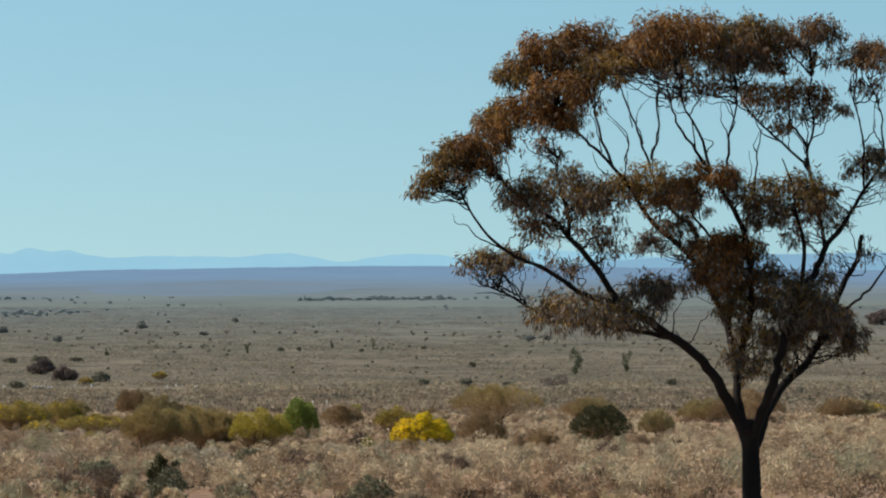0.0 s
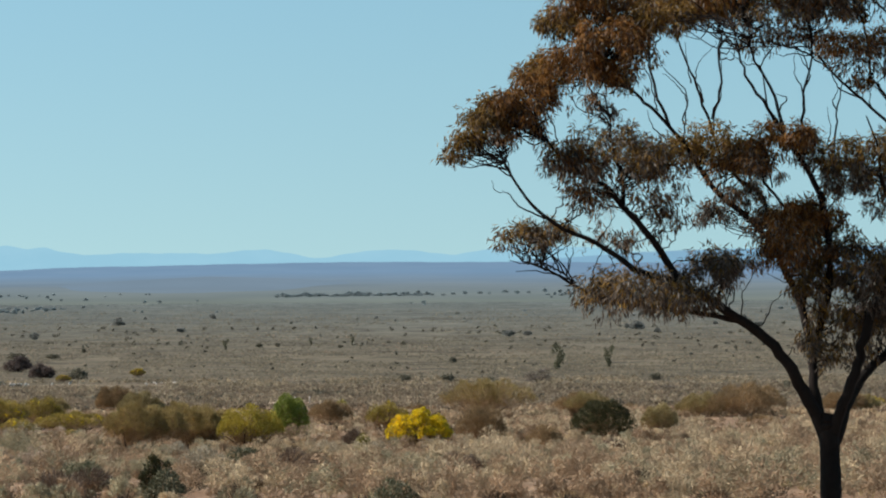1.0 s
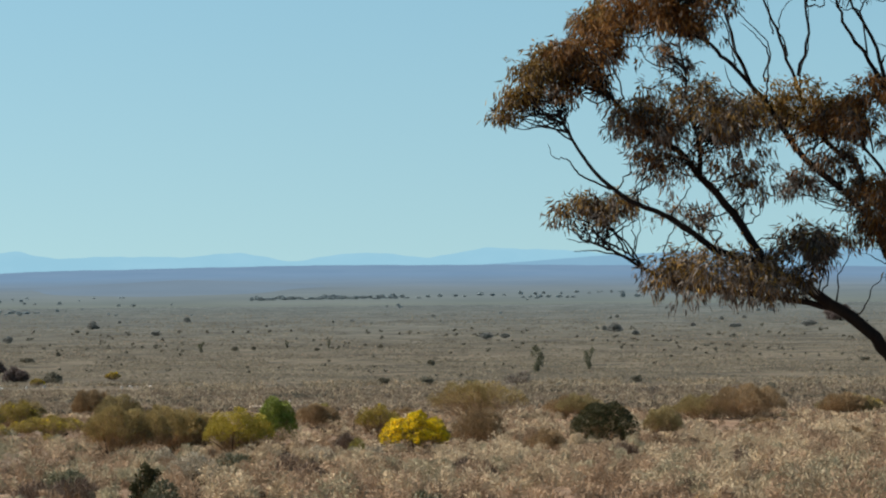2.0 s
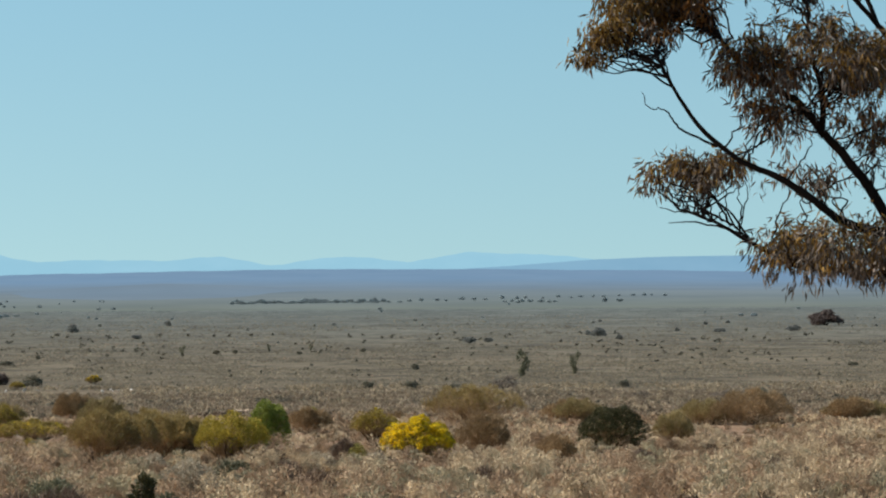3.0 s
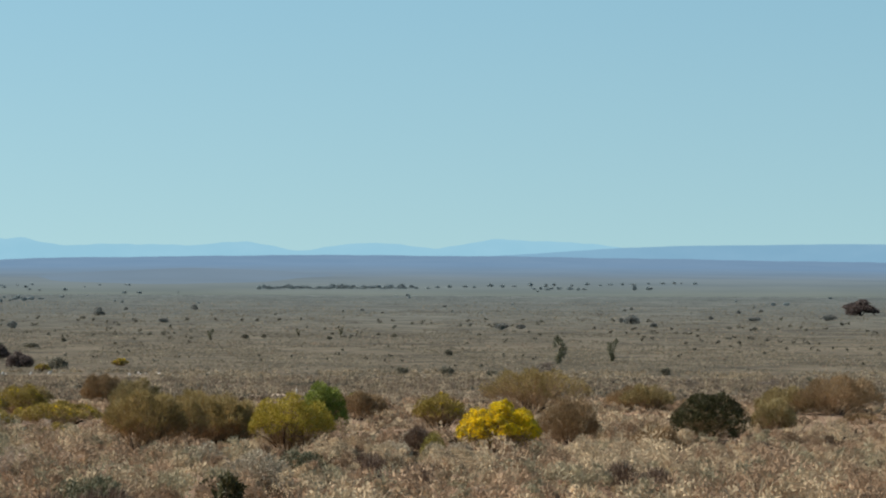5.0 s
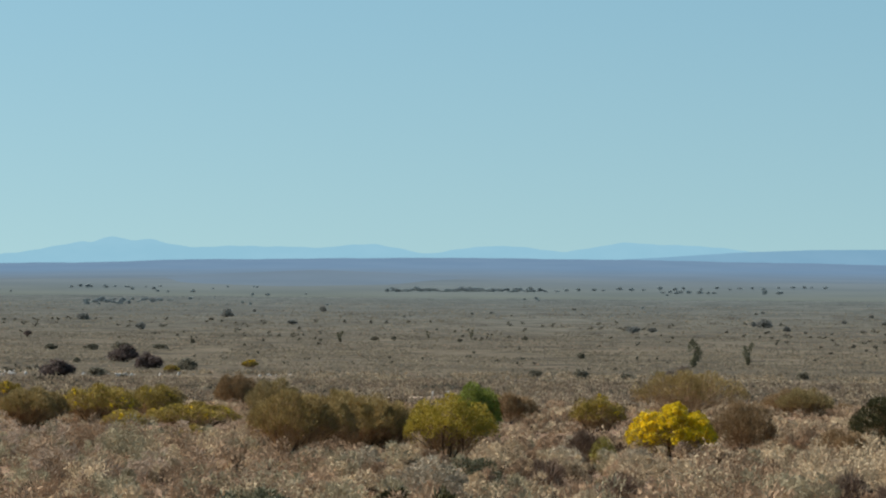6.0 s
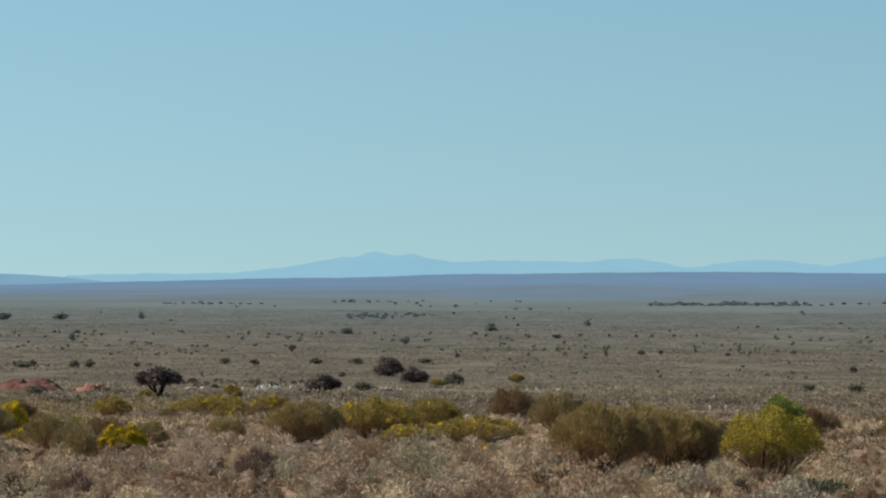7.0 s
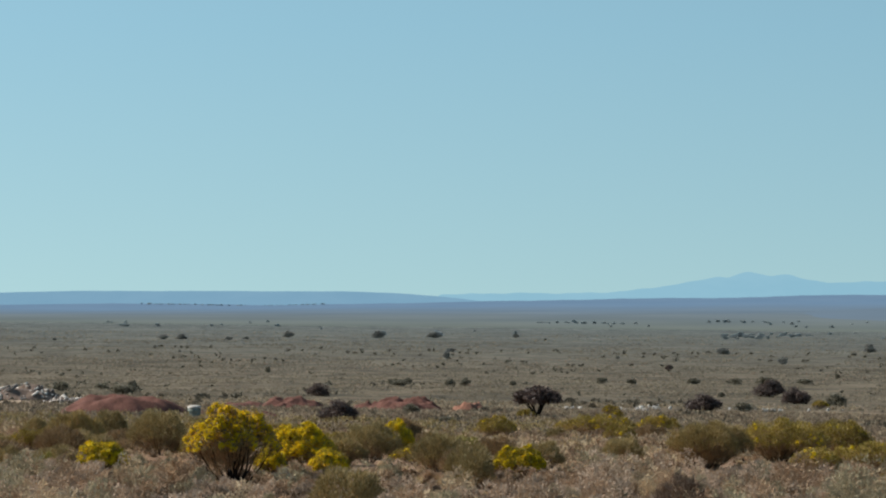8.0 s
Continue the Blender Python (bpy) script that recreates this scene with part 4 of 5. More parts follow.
shrub("gold", -25.50, 303.76, 3.27, 2.29)
shrub("gold", -24.32, 267.60, 2.27, 1.32)
shrub("gold", -21.23, 281.58, 4.65, 1.58)
shrub("russet", -26.54, 418.92, 3.85, 2.71)
shrub("gold", -51.90, 393.73, 5.99, 1.80)
shrub("olive", -36.29, 286.78, 2.31, 1.42)
shrub("dead", -22.54, 191.74, 1.36, 1.17)
shrub("dead", -25.00, 172.55, 0.91, 0.86)
shrub("olive", -36.52, 259.33, 1.73, 1.36)
shrub("gold", -52.86, 445.03, 4.05, 2.04)
shrub("wattle", -41.98, 218.58, 3.15, 2.95)
shrub("yellow", -51.49, 235.20, 2.16, 1.36)
shrub("brown", -64.24, 275.65, 2.76, 2.25)
shrub("olive", -65.63, 287.68, 2.30, 2.12)
shrub("olive", -57.13, 266.16, 2.95, 2.37)
shrub("yellow", -44.93, 243.59, 2.95, 2.04)
shrub("yellow", -45.42, 239.98, 1.15, 1.14)
shrub("yellow", -42.83, 239.80, 1.53, 1.11)
shrub("olive", -30.84, 185.13, 2.05, 1.48)
shrub("olive", -45.20, 260.70, 2.99, 1.93)
shrub("russet", -48.18, 285.73, 1.99, 1.95)
shrub("olive", -38.85, 244.18, 2.25, 1.77)
shrub("olive", -32.63, 216.50, 1.28, 1.58)
shrub("gold", -56.88, 370.60, 3.20, 1.85)
shrub("olive", -71.76, 293.60, 2.31, 1.12)
shrub("gold", -68.60, 282.98, 2.50, 1.08)
shrub("lime", -55.52, 241.08, 1.08, 0.84)
shrub("dead", -41.28, 200.47, 0.89, 0.69)
shrub("olive", -59.66, 248.40, 1.29, 0.94)


for i in range(46):
    y = rng.uniform(250, 480)
    shrub(str(rng.choice(["olive", "brown", "olive", "russet", "lime", "gold"])), -y * rng.uniform(0.0, 0.32), y, rng.uniform(1.2, 2.8), rng.uniform(0.6, 1.3))
for i in range(46):
    y = rng.uniform(238, 335)
    shrub(str(rng.choice(["olive", "brown", "olive", "russet", "gold"])), -y * rng.uniform(0.15, 0.31), y, rng.uniform(1.6, 3.2), rng.uniform(0.8, 1.7))
for i in range(16):
    y = rng.uniform(250, 460)
    shrub(str(rng.choice(["russet", "olive", "russet", "dead"])), y * rng.uniform(0.0, 0.17), y, rng.uniform(1.2, 2.8), rng.uniform(0.5, 1.0))


for fx, fy, fw, fh in ((-54.8, 957, 3.4, 2.0), (-97.4, 750, 3.2, 1.7), (-101.9, 676, 3.0, 1.5), (-90, 700, 2.6, 1.3), (-70, 900, 3.0, 1.5)):
    shrub("gold", fx, fy, fw, fh)


# ---- the ground ----
gy = np.concatenate([np.arange(-300, 60, 20), np.arange(60, 260, 2.0), np.arange(260, 460, 4), np.arange(460, 1200, 15), np.arange(1200, 4990, 90), [4990]])
gx = np.concatenate([-np.geomspace(90, 2600, 40)[::-1], np.arange(-88, 70, 2.0), np.geomspace(72, 2600, 40)])
GX, GY = np.meshgrid(gx, gy, indexing="xy")
gi, gj = np.meshgrid(np.arange(len(gy) - 1), np.arange(len(gx) - 1), indexing="ij")
gn = len(gx)
ground_faces = np.stack([gi * gn + gj, gi * gn + gj + 1, (gi + 1) * gn + gj + 1, (gi + 1) * gn + gj], -1).reshape(-1, 4)
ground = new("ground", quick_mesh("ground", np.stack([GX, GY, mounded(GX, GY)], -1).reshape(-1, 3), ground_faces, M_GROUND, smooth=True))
tagged(ground, "dry tan soil sloping down to a wide grey-green plain", "ground", kind="structure")


# ---- trees and bushes out on the plain ----
def far_pattern(kind):
    """A tree one metre wide and high, with its foot at the origin."""
    ob = thing("mulga_tree", 0, 0, 0)
    a, u = rng.uniform(0, 2 * np.pi, 26), np.sqrt(rng.uniform(0, 1, 26))
    c = np.stack([0.40 * u * np.cos(a), 0.36 * u * np.sin(a), np.zeros(26)], -1)
    if kind == "umbrella":
        # a flat-topped crown over bare forking stems
        c[:, 2] = 0.84 - 0.26 * u**2 - rng.uniform(0.0, 0.20, 26)
        size, flat, stems = 0.14, 0.75, 9
    elif kind == "column":
        c = c[:12]
        c[:, 2] = np.linspace(0.10, 0.86, 12)
        c[:, :2] *= (0.12 + 1.25 * c[:, 2:3])
        size, flat, stems = 0.17, 0.6, 4
    elif kind == "dead":
        c = c[:14]
        c[:, 2] = rng.uniform(0.25, 0.75, 14) - 0.2 * u[:14] ** 2
        size, flat, stems = 0.15, 1.1, 7
    else:
        c[:, 2] = 0.12 + rng.uniform(0.0, 1.0, 26) ** 0.8 * (0.66 - 0.40 * u**2)
        size, flat, stems = 0.19, 0.9, 4
    full = kind in ("grove", "umbrella")
    n = 3400 if full else 700 if kind == "column" else 420 if kind == "dead" else 620
    pick = rng.integers(0, len(c), n)
    d = unit(rng.normal(size=(n, 3)) + np.array([0, 0, 0.2]))
    p = c[pick] + d * size * (rng.uniform(0.3, 1, n) ** 0.4)[:, None] * np.array([1, 1, flat])
    p[:, 2] = np.clip(p[:, 2], 0.03, 0.98)
    thin = 0.04 if kind in ("dead", "column") else 0.05 if full else 0.10
    v, f = cards(p, d * 0.4 + rng.normal(size=(n, 3)) * 0.6 + np.array([0, 0, 0.3]), rng.uniform(0.6, 1.1, n) * (0.10 if full else 0.15), thin, 3, d)
    skin = LEAVES[{"umbrella": "purple", "grove": "purple", "dead": "greybrown", "column": "darkgreen", "hazed": "hazed", "far_hazed": "far_hazed"}.get(kind, "far")]
    part("crown", quick_mesh("crown", v, f, skin), ob)
    pieces = []
    for i in range(stems):
        g = c[i % len(c)]
        v, f, _ = tube([(rng.normal() * 0.02, rng.normal() * 0.02, -0.04), g * np.array([0.35, 0.35, 0.5]), g], 0.026, 0.008, 5, 3, 0.006)
        pieces.append((v, f))
    v, f = joined(pieces)
    part("trunk", quick_mesh("trunk", v, f, M_BARK if full else M_STEM if kind != "far_hazed" else skin), ob)
    words = {
        "umbrella": "dark purple-brown umbrella-shaped mulga on bare forked stems",
        "column": "narrow upright grey-brown tree on the plain",
        "dead": "dark twiggy spreading bush on the plain",
        "grove": "dense dark broad-crowned tree on the plain",
        "far_hazed": "tree in a far line of trees, leaf colour paled for haze",
        "hazed": "small rounded tree far out on the plain, leaf colour greyed for haze",
    }
    return tagged(ob, words.get(kind, "small dark rounded tree on the open plain"), "tree", "trees on the plain")


PATTERNS = {k: [far_pattern(k) for _ in range(n)] for k, n in (("dome", 5), ("grove", 3), ("hazed", 5), ("far_hazed", 5), ("umbrella", 2), ("column", 2), ("dead", 2))}
first_use = set()


def far_tree(kind, x, y, w, h):
    # trees beyond 1350 m get a paler colour with air haze painted in
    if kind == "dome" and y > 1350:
        kind = "hazed" if y < 2200 else "far_hazed"
    pattern = PATTERNS[kind][int(rng.integers(0, len(PATTERNS[kind])))]
    z = max(float(land(x, y)), float(ridge_height(x, y))) - 0.02 * h
    m = Matrix.LocRotScale((x, y, z), Euler((0, 0, rng.uniform(0, 6.28))), (w, w, h * 1.12))
    if pattern.name not in first_use:
        first_use.add(pattern.name)
        pattern.matrix_basis = m
        return
    lone = copy_thing(pattern, pose(0, 0, 0))
    lone.matrix_basis = m


def tree_line(a, b, h, n):
    for i in range(n):
        s = (i + rng.uniform(-0.4, 0.4)) / n
        far_tree("dome", a[0] + (b[0] - a[0]) * s, a[1] + (b[1] - a[1]) * s + (rng.uniform(-12, 25) if min(a[1], b[1]) > 2500 else rng.uniform(-90, 160)), h * rng.uniform(0.7, 1.9), h * rng.uniform(0.35, 0.95))


far_tree("umbrella", -102.9, 695.6, 8.97, 5.46)
far_tree("grove", -90.5, 1005.5, 8.74, 4.37)
far_tree("grove", -79.1, 945.8, 6.54, 4.09)
far_tree("grove", -90.7, 846.0, 7.97, 3.87)
far_tree("dome", -68.3, 923.2, 5.30, 3.18)
far_tree("dome", -123.9, 1448.9, 4.30, 3.01)
far_tree("dome", -111.2, 1780.5, 6.40, 4.00)
far_tree("dome", -168.0, 1670.9, 5.00, 3.00)
far_tree("umbrella", -148.7, 1291.2, 2.86, 2.48)
far_tree("dome", -147.3, 1113.3, 3.26, 2.28)
far_tree("dome", -138.5, 1108.8, 2.92, 2.11)
far_tree("dome", -123.3, 1134.1, 4.15, 1.99)
far_tree("dome", -110.6, 1123.6, 3.94, 2.30)
far_tree("dome", -103.0, 1139.9, 5.67, 2.33)
far_tree("dome", -92.0, 1143.0, 5.01, 2.00)
far_tree("dome", -87.8, 1221.4, 1.79, 1.79)
far_tree("dome", -72.1, 1981.2, 3.57, 2.97)
far_tree("dome", -129.2, 720.8, 3.05, 2.24)
far_tree("dome", -168.9, 1086.9, 2.23, 1.59)
far_tree("dome", -185.8, 1082.2, 2.86, 1.90)
far_tree("dome", -181.6, 1083.4, 2.38, 2.22)
far_tree("dome", -201.4, 1077.9, 3.16, 1.74)
far_tree("dome", -198.4, 1085.3, 2.55, 1.75)
far_tree("dome", -426.8, 2208.8, 7.41, 4.38)
far_tree("dome", -395.7, 2225.2, 8.14, 3.73)
far_tree("dome", -366.0, 2340.4, 3.57, 2.85)
far_tree("dome", -101.3, 991.9, 2.01, 1.58)
far_tree("dome", -83.4, 859.1, 4.91, 2.21)
far_tree("dome", -284.1, 1641.4, 4.94, 2.47)
far_tree("dome", -168.8, 1676.5, 5.05, 3.53)
far_tree("dome", -71.6, 1586.2, 4.29, 2.62)
far_tree("dome", -74.5, 2024.5, 3.68, 2.76)
far_tree("column", -41.7, 1254.6, 2.43, 3.36)
far_tree("column", -12.8, 1319.7, 1.77, 2.56)
far_tree("column", 2.1, 1334.9, 1.79, 2.59)
far_tree("dome", 64.9, 1454.4, 5.68, 3.06)
far_tree("dome", 73.4, 1469.4, 3.97, 2.43)
far_tree("dome", 247.3, 2960.0, 4.99, 4.09)
far_tree("dome", 259.1, 2960.0, 5.45, 3.63)
far_tree("dome", 127.7, 1593.0, 6.72, 4.08)
far_tree("dome", 125.3, 1619.6, 2.69, 3.18)
far_tree("dome", 128.8, 1504.0, 3.17, 2.26)
far_tree("dome", 189.9, 1677.7, 4.06, 2.28)
far_tree("dome", 224.9, 1693.7, 5.12, 2.82)
far_tree("column", 57.2, 992.3, 4.4, 6.72)
far_tree("column", 72.5, 1012.1, 3.3, 5.67)
far_tree("dead", 44.5, 856.3, 7.74, 3.74)
far_tree("dome", 13.5, 873.2, 3.06, 2.04)
far_tree("dome", 23.6, 871.0, 3.30, 2.29)
far_tree("dome", 30.8, 1062.5, 2.35, 2.35)
far_tree("dome", 74.8, 887.5, 2.60, 1.82)
far_tree("dome", 85.3, 713.7, 2.26, 1.54)
far_tree("dome", 33.4, 863.3, 3.27, 1.64)
far_tree("dome", -24.5, 1287.4, 1.92, 1.73)
far_tree("dome", -30.8, 1285.1, 3.07, 1.92)
far_tree("dome", 20.6, 1313.1, 1.76, 1.76)
far_tree("dome", -2.1, 1268.7, 1.89, 1.51)
far_tree("grove", 264.2, 1850.8, 17.68, 7.98)
far_tree("dome", 230.5, 1713.7, 4.74, 2.90)
far_tree("dome", 158.2, 1073.7, 2.94, 1.47)
far_tree("dome", 192.6, 1690.8, 4.67, 2.34)
far_tree("dome", 209.8, 1908.0, 2.64, 2.06)
far_tree("dome", 272.3, 2263.3, 3.15, 2.45)
far_tree("dome", 280.1, 2260.6, 4.19, 2.44)
far_tree("dome", 174.3, 1712.3, 2.37, 2.10)
far_tree("dome", 73.1, 873.3, 2.89, 1.84)
far_tree("dead", 60.4, 685.6, 5.60, 1.83)
far_tree("dome", 91.2, 761.4, 2.51, 1.59)
far_tree("dead", 75.7, 698.6, 5.20, 1.46)
far_tree("grove", -195.6, 952.9, 6.34, 3.31)
far_tree("grove", -106.5, 547.0, 5.10, 3.06)
far_tree("dome", -239.5, 934.2, 7.62, 2.72)
far_tree("dome", -265.6, 969.6, 4.84, 2.85)
far_tree("dome", -259.3, 985.2, 3.76, 2.02)
far_tree("dome", -258.0, 1010.8, 2.97, 2.08)
far_tree("dome", -456.1, 2087.3, 6.39, 4.15)
far_tree("dome", -408.4, 2109.6, 7.72, 4.50)
far_tree("dome", -381.9, 2139.7, 8.46, 3.58)
far_tree("dome", -341.3, 2185.6, 3.98, 2.98)
far_tree("dome", -494.5, 1952.5, 5.99, 3.00)
far_tree("dome", -486.1, 1961.8, 6.62, 3.01)
far_tree("dome", -460.3, 1961.3, 4.80, 2.10)
far_tree("dome", -458.4, 1992.4, 4.27, 1.83)
far_tree("dome", -700.4, 2636.5, 8.21, 2.46)
far_tree("dome", -683.0, 2664.0, 4.97, 2.49)
far_tree("dome", -266.2, 1205.3, 1.79, 2.14)
far_tree("dome", -195.8, 1060.8, 5.56, 2.01)
far_tree("dome", -184.0, 1067.8, 2.17, 1.86)
far_tree("dome", -179.9, 1070.3, 2.49, 2.18)
far_tree("dome", -134.6, 749.1, 3.14, 1.89)
far_tree("dome", -94.5, 560.2, 2.69, 1.49)
far_tree("dome", -254.3, 1461.6, 2.61, 3.92)
far_tree("dome", -762.6, 2870.0, 2.75, 1.77)
far_tree("dome", -777.3, 2870.0, 2.77, 1.78)
far_tree("dome", -613.4, 2750.0, 3.38, 2.18)
far_tree("dome", -715.0, 2685.1, 2.32, 1.49)
far_tree("dome", -774.1, 2870.0, 2.35, 1.51)
far_tree("dome", -609.5, 2740.0, 3.46, 2.22)
far_tree("dome", -666.1, 2890.0, 2.57, 1.65)
far_tree("dome", -647.1, 2685.1, 3.49, 2.25)
far_tree("dome", -658.7, 2920.0, 3.25, 2.09)
far_tree("dome", -672.3, 2820.0, 2.22, 1.43)
far_tree("dome", -421.7, 3000.0, 4.03, 2.59)
far_tree("dome", -226.0, 2900.0, 2.48, 1.60)
far_tree("dome", -206.2, 2900.0, 3.73, 2.40)
far_tree("dome", -234.8, 2910.0, 2.74, 1.76)
far_tree("dome", -347.9, 2890.0, 2.20, 1.41)
far_tree("dome", -426.5, 2543.3, 1.71, 1.10)
far_tree("dome", -540.0, 2570.0, 2.21, 1.42)
far_tree("dome", -375.1, 2870.0, 2.57, 1.65)
far_tree("dome", -136.3, 2355.5, 2.19, 1.41)
far_tree("dome", -388.2, 1572.3, 1.32, 0.85)
far_tree("dome", -321.6, 1534.6, 1.33, 0.86)
far_tree("dome", -239.1, 1484.4, 1.04, 0.67)
far_tree("dome", -530.4, 1872.7, 2.29, 1.47)
far_tree("dome", -310.8, 2098.0, 1.85, 1.19)
far_tree("dome", -431.0, 1699.0, 1.14, 0.73)
far_tree("dome", -195.9, 1524.3, 2.00, 1.29)
far_tree("dome", -196.7, 2990.0, 1.96, 1.26)
far_tree("dome", -260.0, 2970.0, 3.63, 2.33)
far_tree("dome", -243.2, 2980.0, 3.30, 2.12)
far_tree("dome", -188.2, 3050.0, 2.40, 1.54)
far_tree("dome", -244.7, 3060.0, 2.84, 1.83)
far_tree("dome", -166.7, 3050.0, 1.98, 1.27)
far_tree("dome", -302.4, 3040.0, 3.74, 2.40)
far_tree("dome", -255.2, 3040.0, 2.17, 1.40)
far_tree("dome", -163.2, 3040.0, 2.43, 1.56)
far_tree("dome", -302.2, 3060.0, 2.35, 1.51)
far_tree("dome", -116.0, 2860.0, 1.92, 1.24)
far_tree("dome", -144.5, 2830.0, 3.93, 2.53)
far_tree("dome", -185.0, 2573.4, 3.14, 2.02)
far_tree("dome", -128.1, 2293.7, 2.28, 1.47)
far_tree("dome", -174.6, 2680.6, 1.79, 1.15)
far_tree("dome", -155.6, 2830.0, 3.70, 2.38)
far_tree("dome", 271.0, 2451.7, 1.63, 1.05)
far_tree("dome", 50.5, 2740.0, 2.19, 1.41)
far_tree("dome", 25.9, 1884.8, 1.40, 0.90)
far_tree("dome", -27.0, 1806.4, 1.90, 1.22)
far_tree("dome", 363.6, 2662.0, 3.51, 2.26)
far_tree("dome", 165.6, 2036.9, 2.43, 1.56)
far_tree("dome", 165.5, 2900.0, 2.33, 1.50)
far_tree("dome", 228.5, 1967.0, 2.61, 1.68)
far_tree("dome", 65.4, 2120.1, 2.62, 1.68)
far_tree("dome", 159.6, 2009.7, 2.07, 1.33)
far_tree("dome", 243.8, 2124.7, 1.81, 1.16)
far_tree("dome", 272.1, 1813.1, 1.27, 0.82)
far_tree("dome", 282.6, 1804.8, 2.08, 1.34)
far_tree("dome", 63.3, 1932.3, 1.43, 0.92)
far_tree("dome", 332.7, 2119.5, 1.47, 0.95)
far_tree("dome", 110.8, 2239.2, 2.41, 1.55)
far_tree("dome", 6.5, 1933.6, 1.59, 1.02)
far_tree("dome", -198.1, 1964.1, 1.31, 0.84)
far_tree("dome", 60.4, 2790.0, 3.56, 2.29)
far_tree("dome", 16.7, 1968.4, 2.12, 1.36)
far_tree("dome", 57.9, 2634.1, 3.08, 1.98)
far_tree("dome", -108.6, 1974.7, 2.46, 1.58)
far_tree("dome", -80.5, 2283.3, 1.54, 0.99)
far_tree("dome", -216.0, 2237.6, 2.30, 1.48)
far_tree("dome", 2.2, 1301.9, 0.95, 0.61)
far_tree("dome", -69.7, 1194.9, 1.20, 0.77)
far_tree("dome", -114.8, 1147.9, 1.40, 0.90)
far_tree("dome", -117.9, 1293.4, 1.17, 0.75)
far_tree("dome", -10.5, 1486.0, 1.19, 0.77)
tree_line((-449, 2960), (-363, 2960), 2.7, 16)
tree_line((-315, 3020), (-260, 3020), 2.8, 9)
tree_line((-244, 2407), (-193, 2435), 3.3, 13)
tree_line((-54, 2955), (74, 2975), 4.4, 48)
tree_line((78, 2980), (330, 3150), 3.4, 22)
tree_line((-234, 2305), (-188, 2339), 3.2, 14)
tree_line((165, 2950), (211, 2960), 3.2, 8)
tree_line((-1195, 4540), (-1057, 4540), 2.0, 46)
tree_line((-1038, 4540), (-950, 4540), 1.8, 26)
for left in [p for group in PATTERNS.values() for p in group if p.name not in first_use]:
    for o in (*left.children, left):
        bpy.data.objects.remove(o)


# ---- diggings: red heaps, rubble, a tank ----
def heap(name, x, y, w, deep, h, material, label, rough=0.25):
    """A dumped heap of earth with gullied flanks."""
    u = np.linspace(-1, 1, 46)
    U, V = np.meshgrid(u, u)
    r = np.sqrt(U**2 + V**2)
    rise = np.clip(1 - r**2.6, -0.04, 1)
    z = np.array([noise.fractal(Vector((a * 2.4 + x, b * 2.4 + y, 3.1)), 0.9, 2.1, 5) for a, b in zip(U.ravel(), V.ravel())]).reshape(U.shape)
    z = h * (rise * (1 + rough * z) + 0.12 * z * (rise > 0)) - 0.1
    X, Y = U * w / 2, V * deep / 2
    g = land(X + x, Y + y)
    v = np.stack([X, Y, g + z - land(x, y)], -1).reshape(-1, 3)
    n = len(u)
    i, j = np.meshgrid(np.arange(n - 1), np.arange(n - 1), indexing="ij")
    f = np.stack([i * n + j, i * n + j + 1, (i + 1) * n + j + 1, (i + 1) * n + j], -1).reshape(-1, 4)
    ob = new(name, quick_mesh(name, v, f, material, smooth=True))
    ob.location = (x, y, float(land(x, y)))
    return tagged(ob, label, "earth mound")


def chunk_mesh(material):
    """A broken angular lump about a metre across."""
    bm = bmesh.new()
    bmesh.ops.create_icosphere(bm, subdivisions=1, radius=0.5)
    for v in bm.verts:
        v.co *= rng.uniform(0.65, 1.2)
    me = bpy.data.meshes.new("chunk")
    bm.to_mesh(me)
    bm.free()
    me.materials.append(material)
    return me


heap("red_earth_mound", -160.0, 640, 22, 13, 3.3, M_RED, "long heap of bare red earth beside the scrub", 0.22)
heap("red_earth_mound", -176, 790, 13, 10, 1.3, M_RED, "low heap of bare red earth behind bushes", 0.35)
heap("red_earth_mound", -166, 790, 15, 10, 2.5, M_RED, "uneven heap of bare red earth behind a bush", 0.4)
heap("red_earth_mound", -143.5, 790, 17, 10, 2.6, M_RED, "broken heap of bare red earth with a dark cut", 0.45)
# brighter copy of the red earth: sunlight put into this heap's colour
heap("red_earth_mound", -130.6, 790, 8, 8, 2.0, M_RED_LIT, "small heap of dug red earth, coloured brighter as if sunlit", 0.5)
heap("red_earth_mound", -152, 800, 10, 8, 1.5, M_RED, "low scraped heap of red earth between larger ones", 0.6)
heap("rubble_mound", -237, 840, 22, 18, 3.4, M_DUMP, "tall brown heap of dumped rubble and earth", 0.45)
heap("rubble_mound", -250, 845, 24, 18, 3.0, M_DUMP, "brown heap of dumped rubble beside a taller one", 0.45)
heap("rubble_mound", -276, 858, 40, 30, 3.4, M_DUMP, "wide brown heap of dumped rubble and earth", 0.45)
heap("rubble_mound", -224, 832, 14, 12, 1.5, M_DUMP, "low brown heap of dumped rubble beside a larger one", 0.4)
heap("red_earth_mound", -143, 645, 17, 8, 1.1, M_RED, "low red earth bank running on from a larger heap", 0.5)
heap("pale_earth_mound", -228, 806, 30, 8, 0.8, M_PALE, "low pale bank of dusty earth below the rubble", 0.4)
bpy.context.view_layer.update()
piles = [np.array([o.matrix_world @ v.co for v in o.data.vertices]) for o in scene.objects if o.name.startswith("rubble_mound")]
piles = np.vstack(piles)
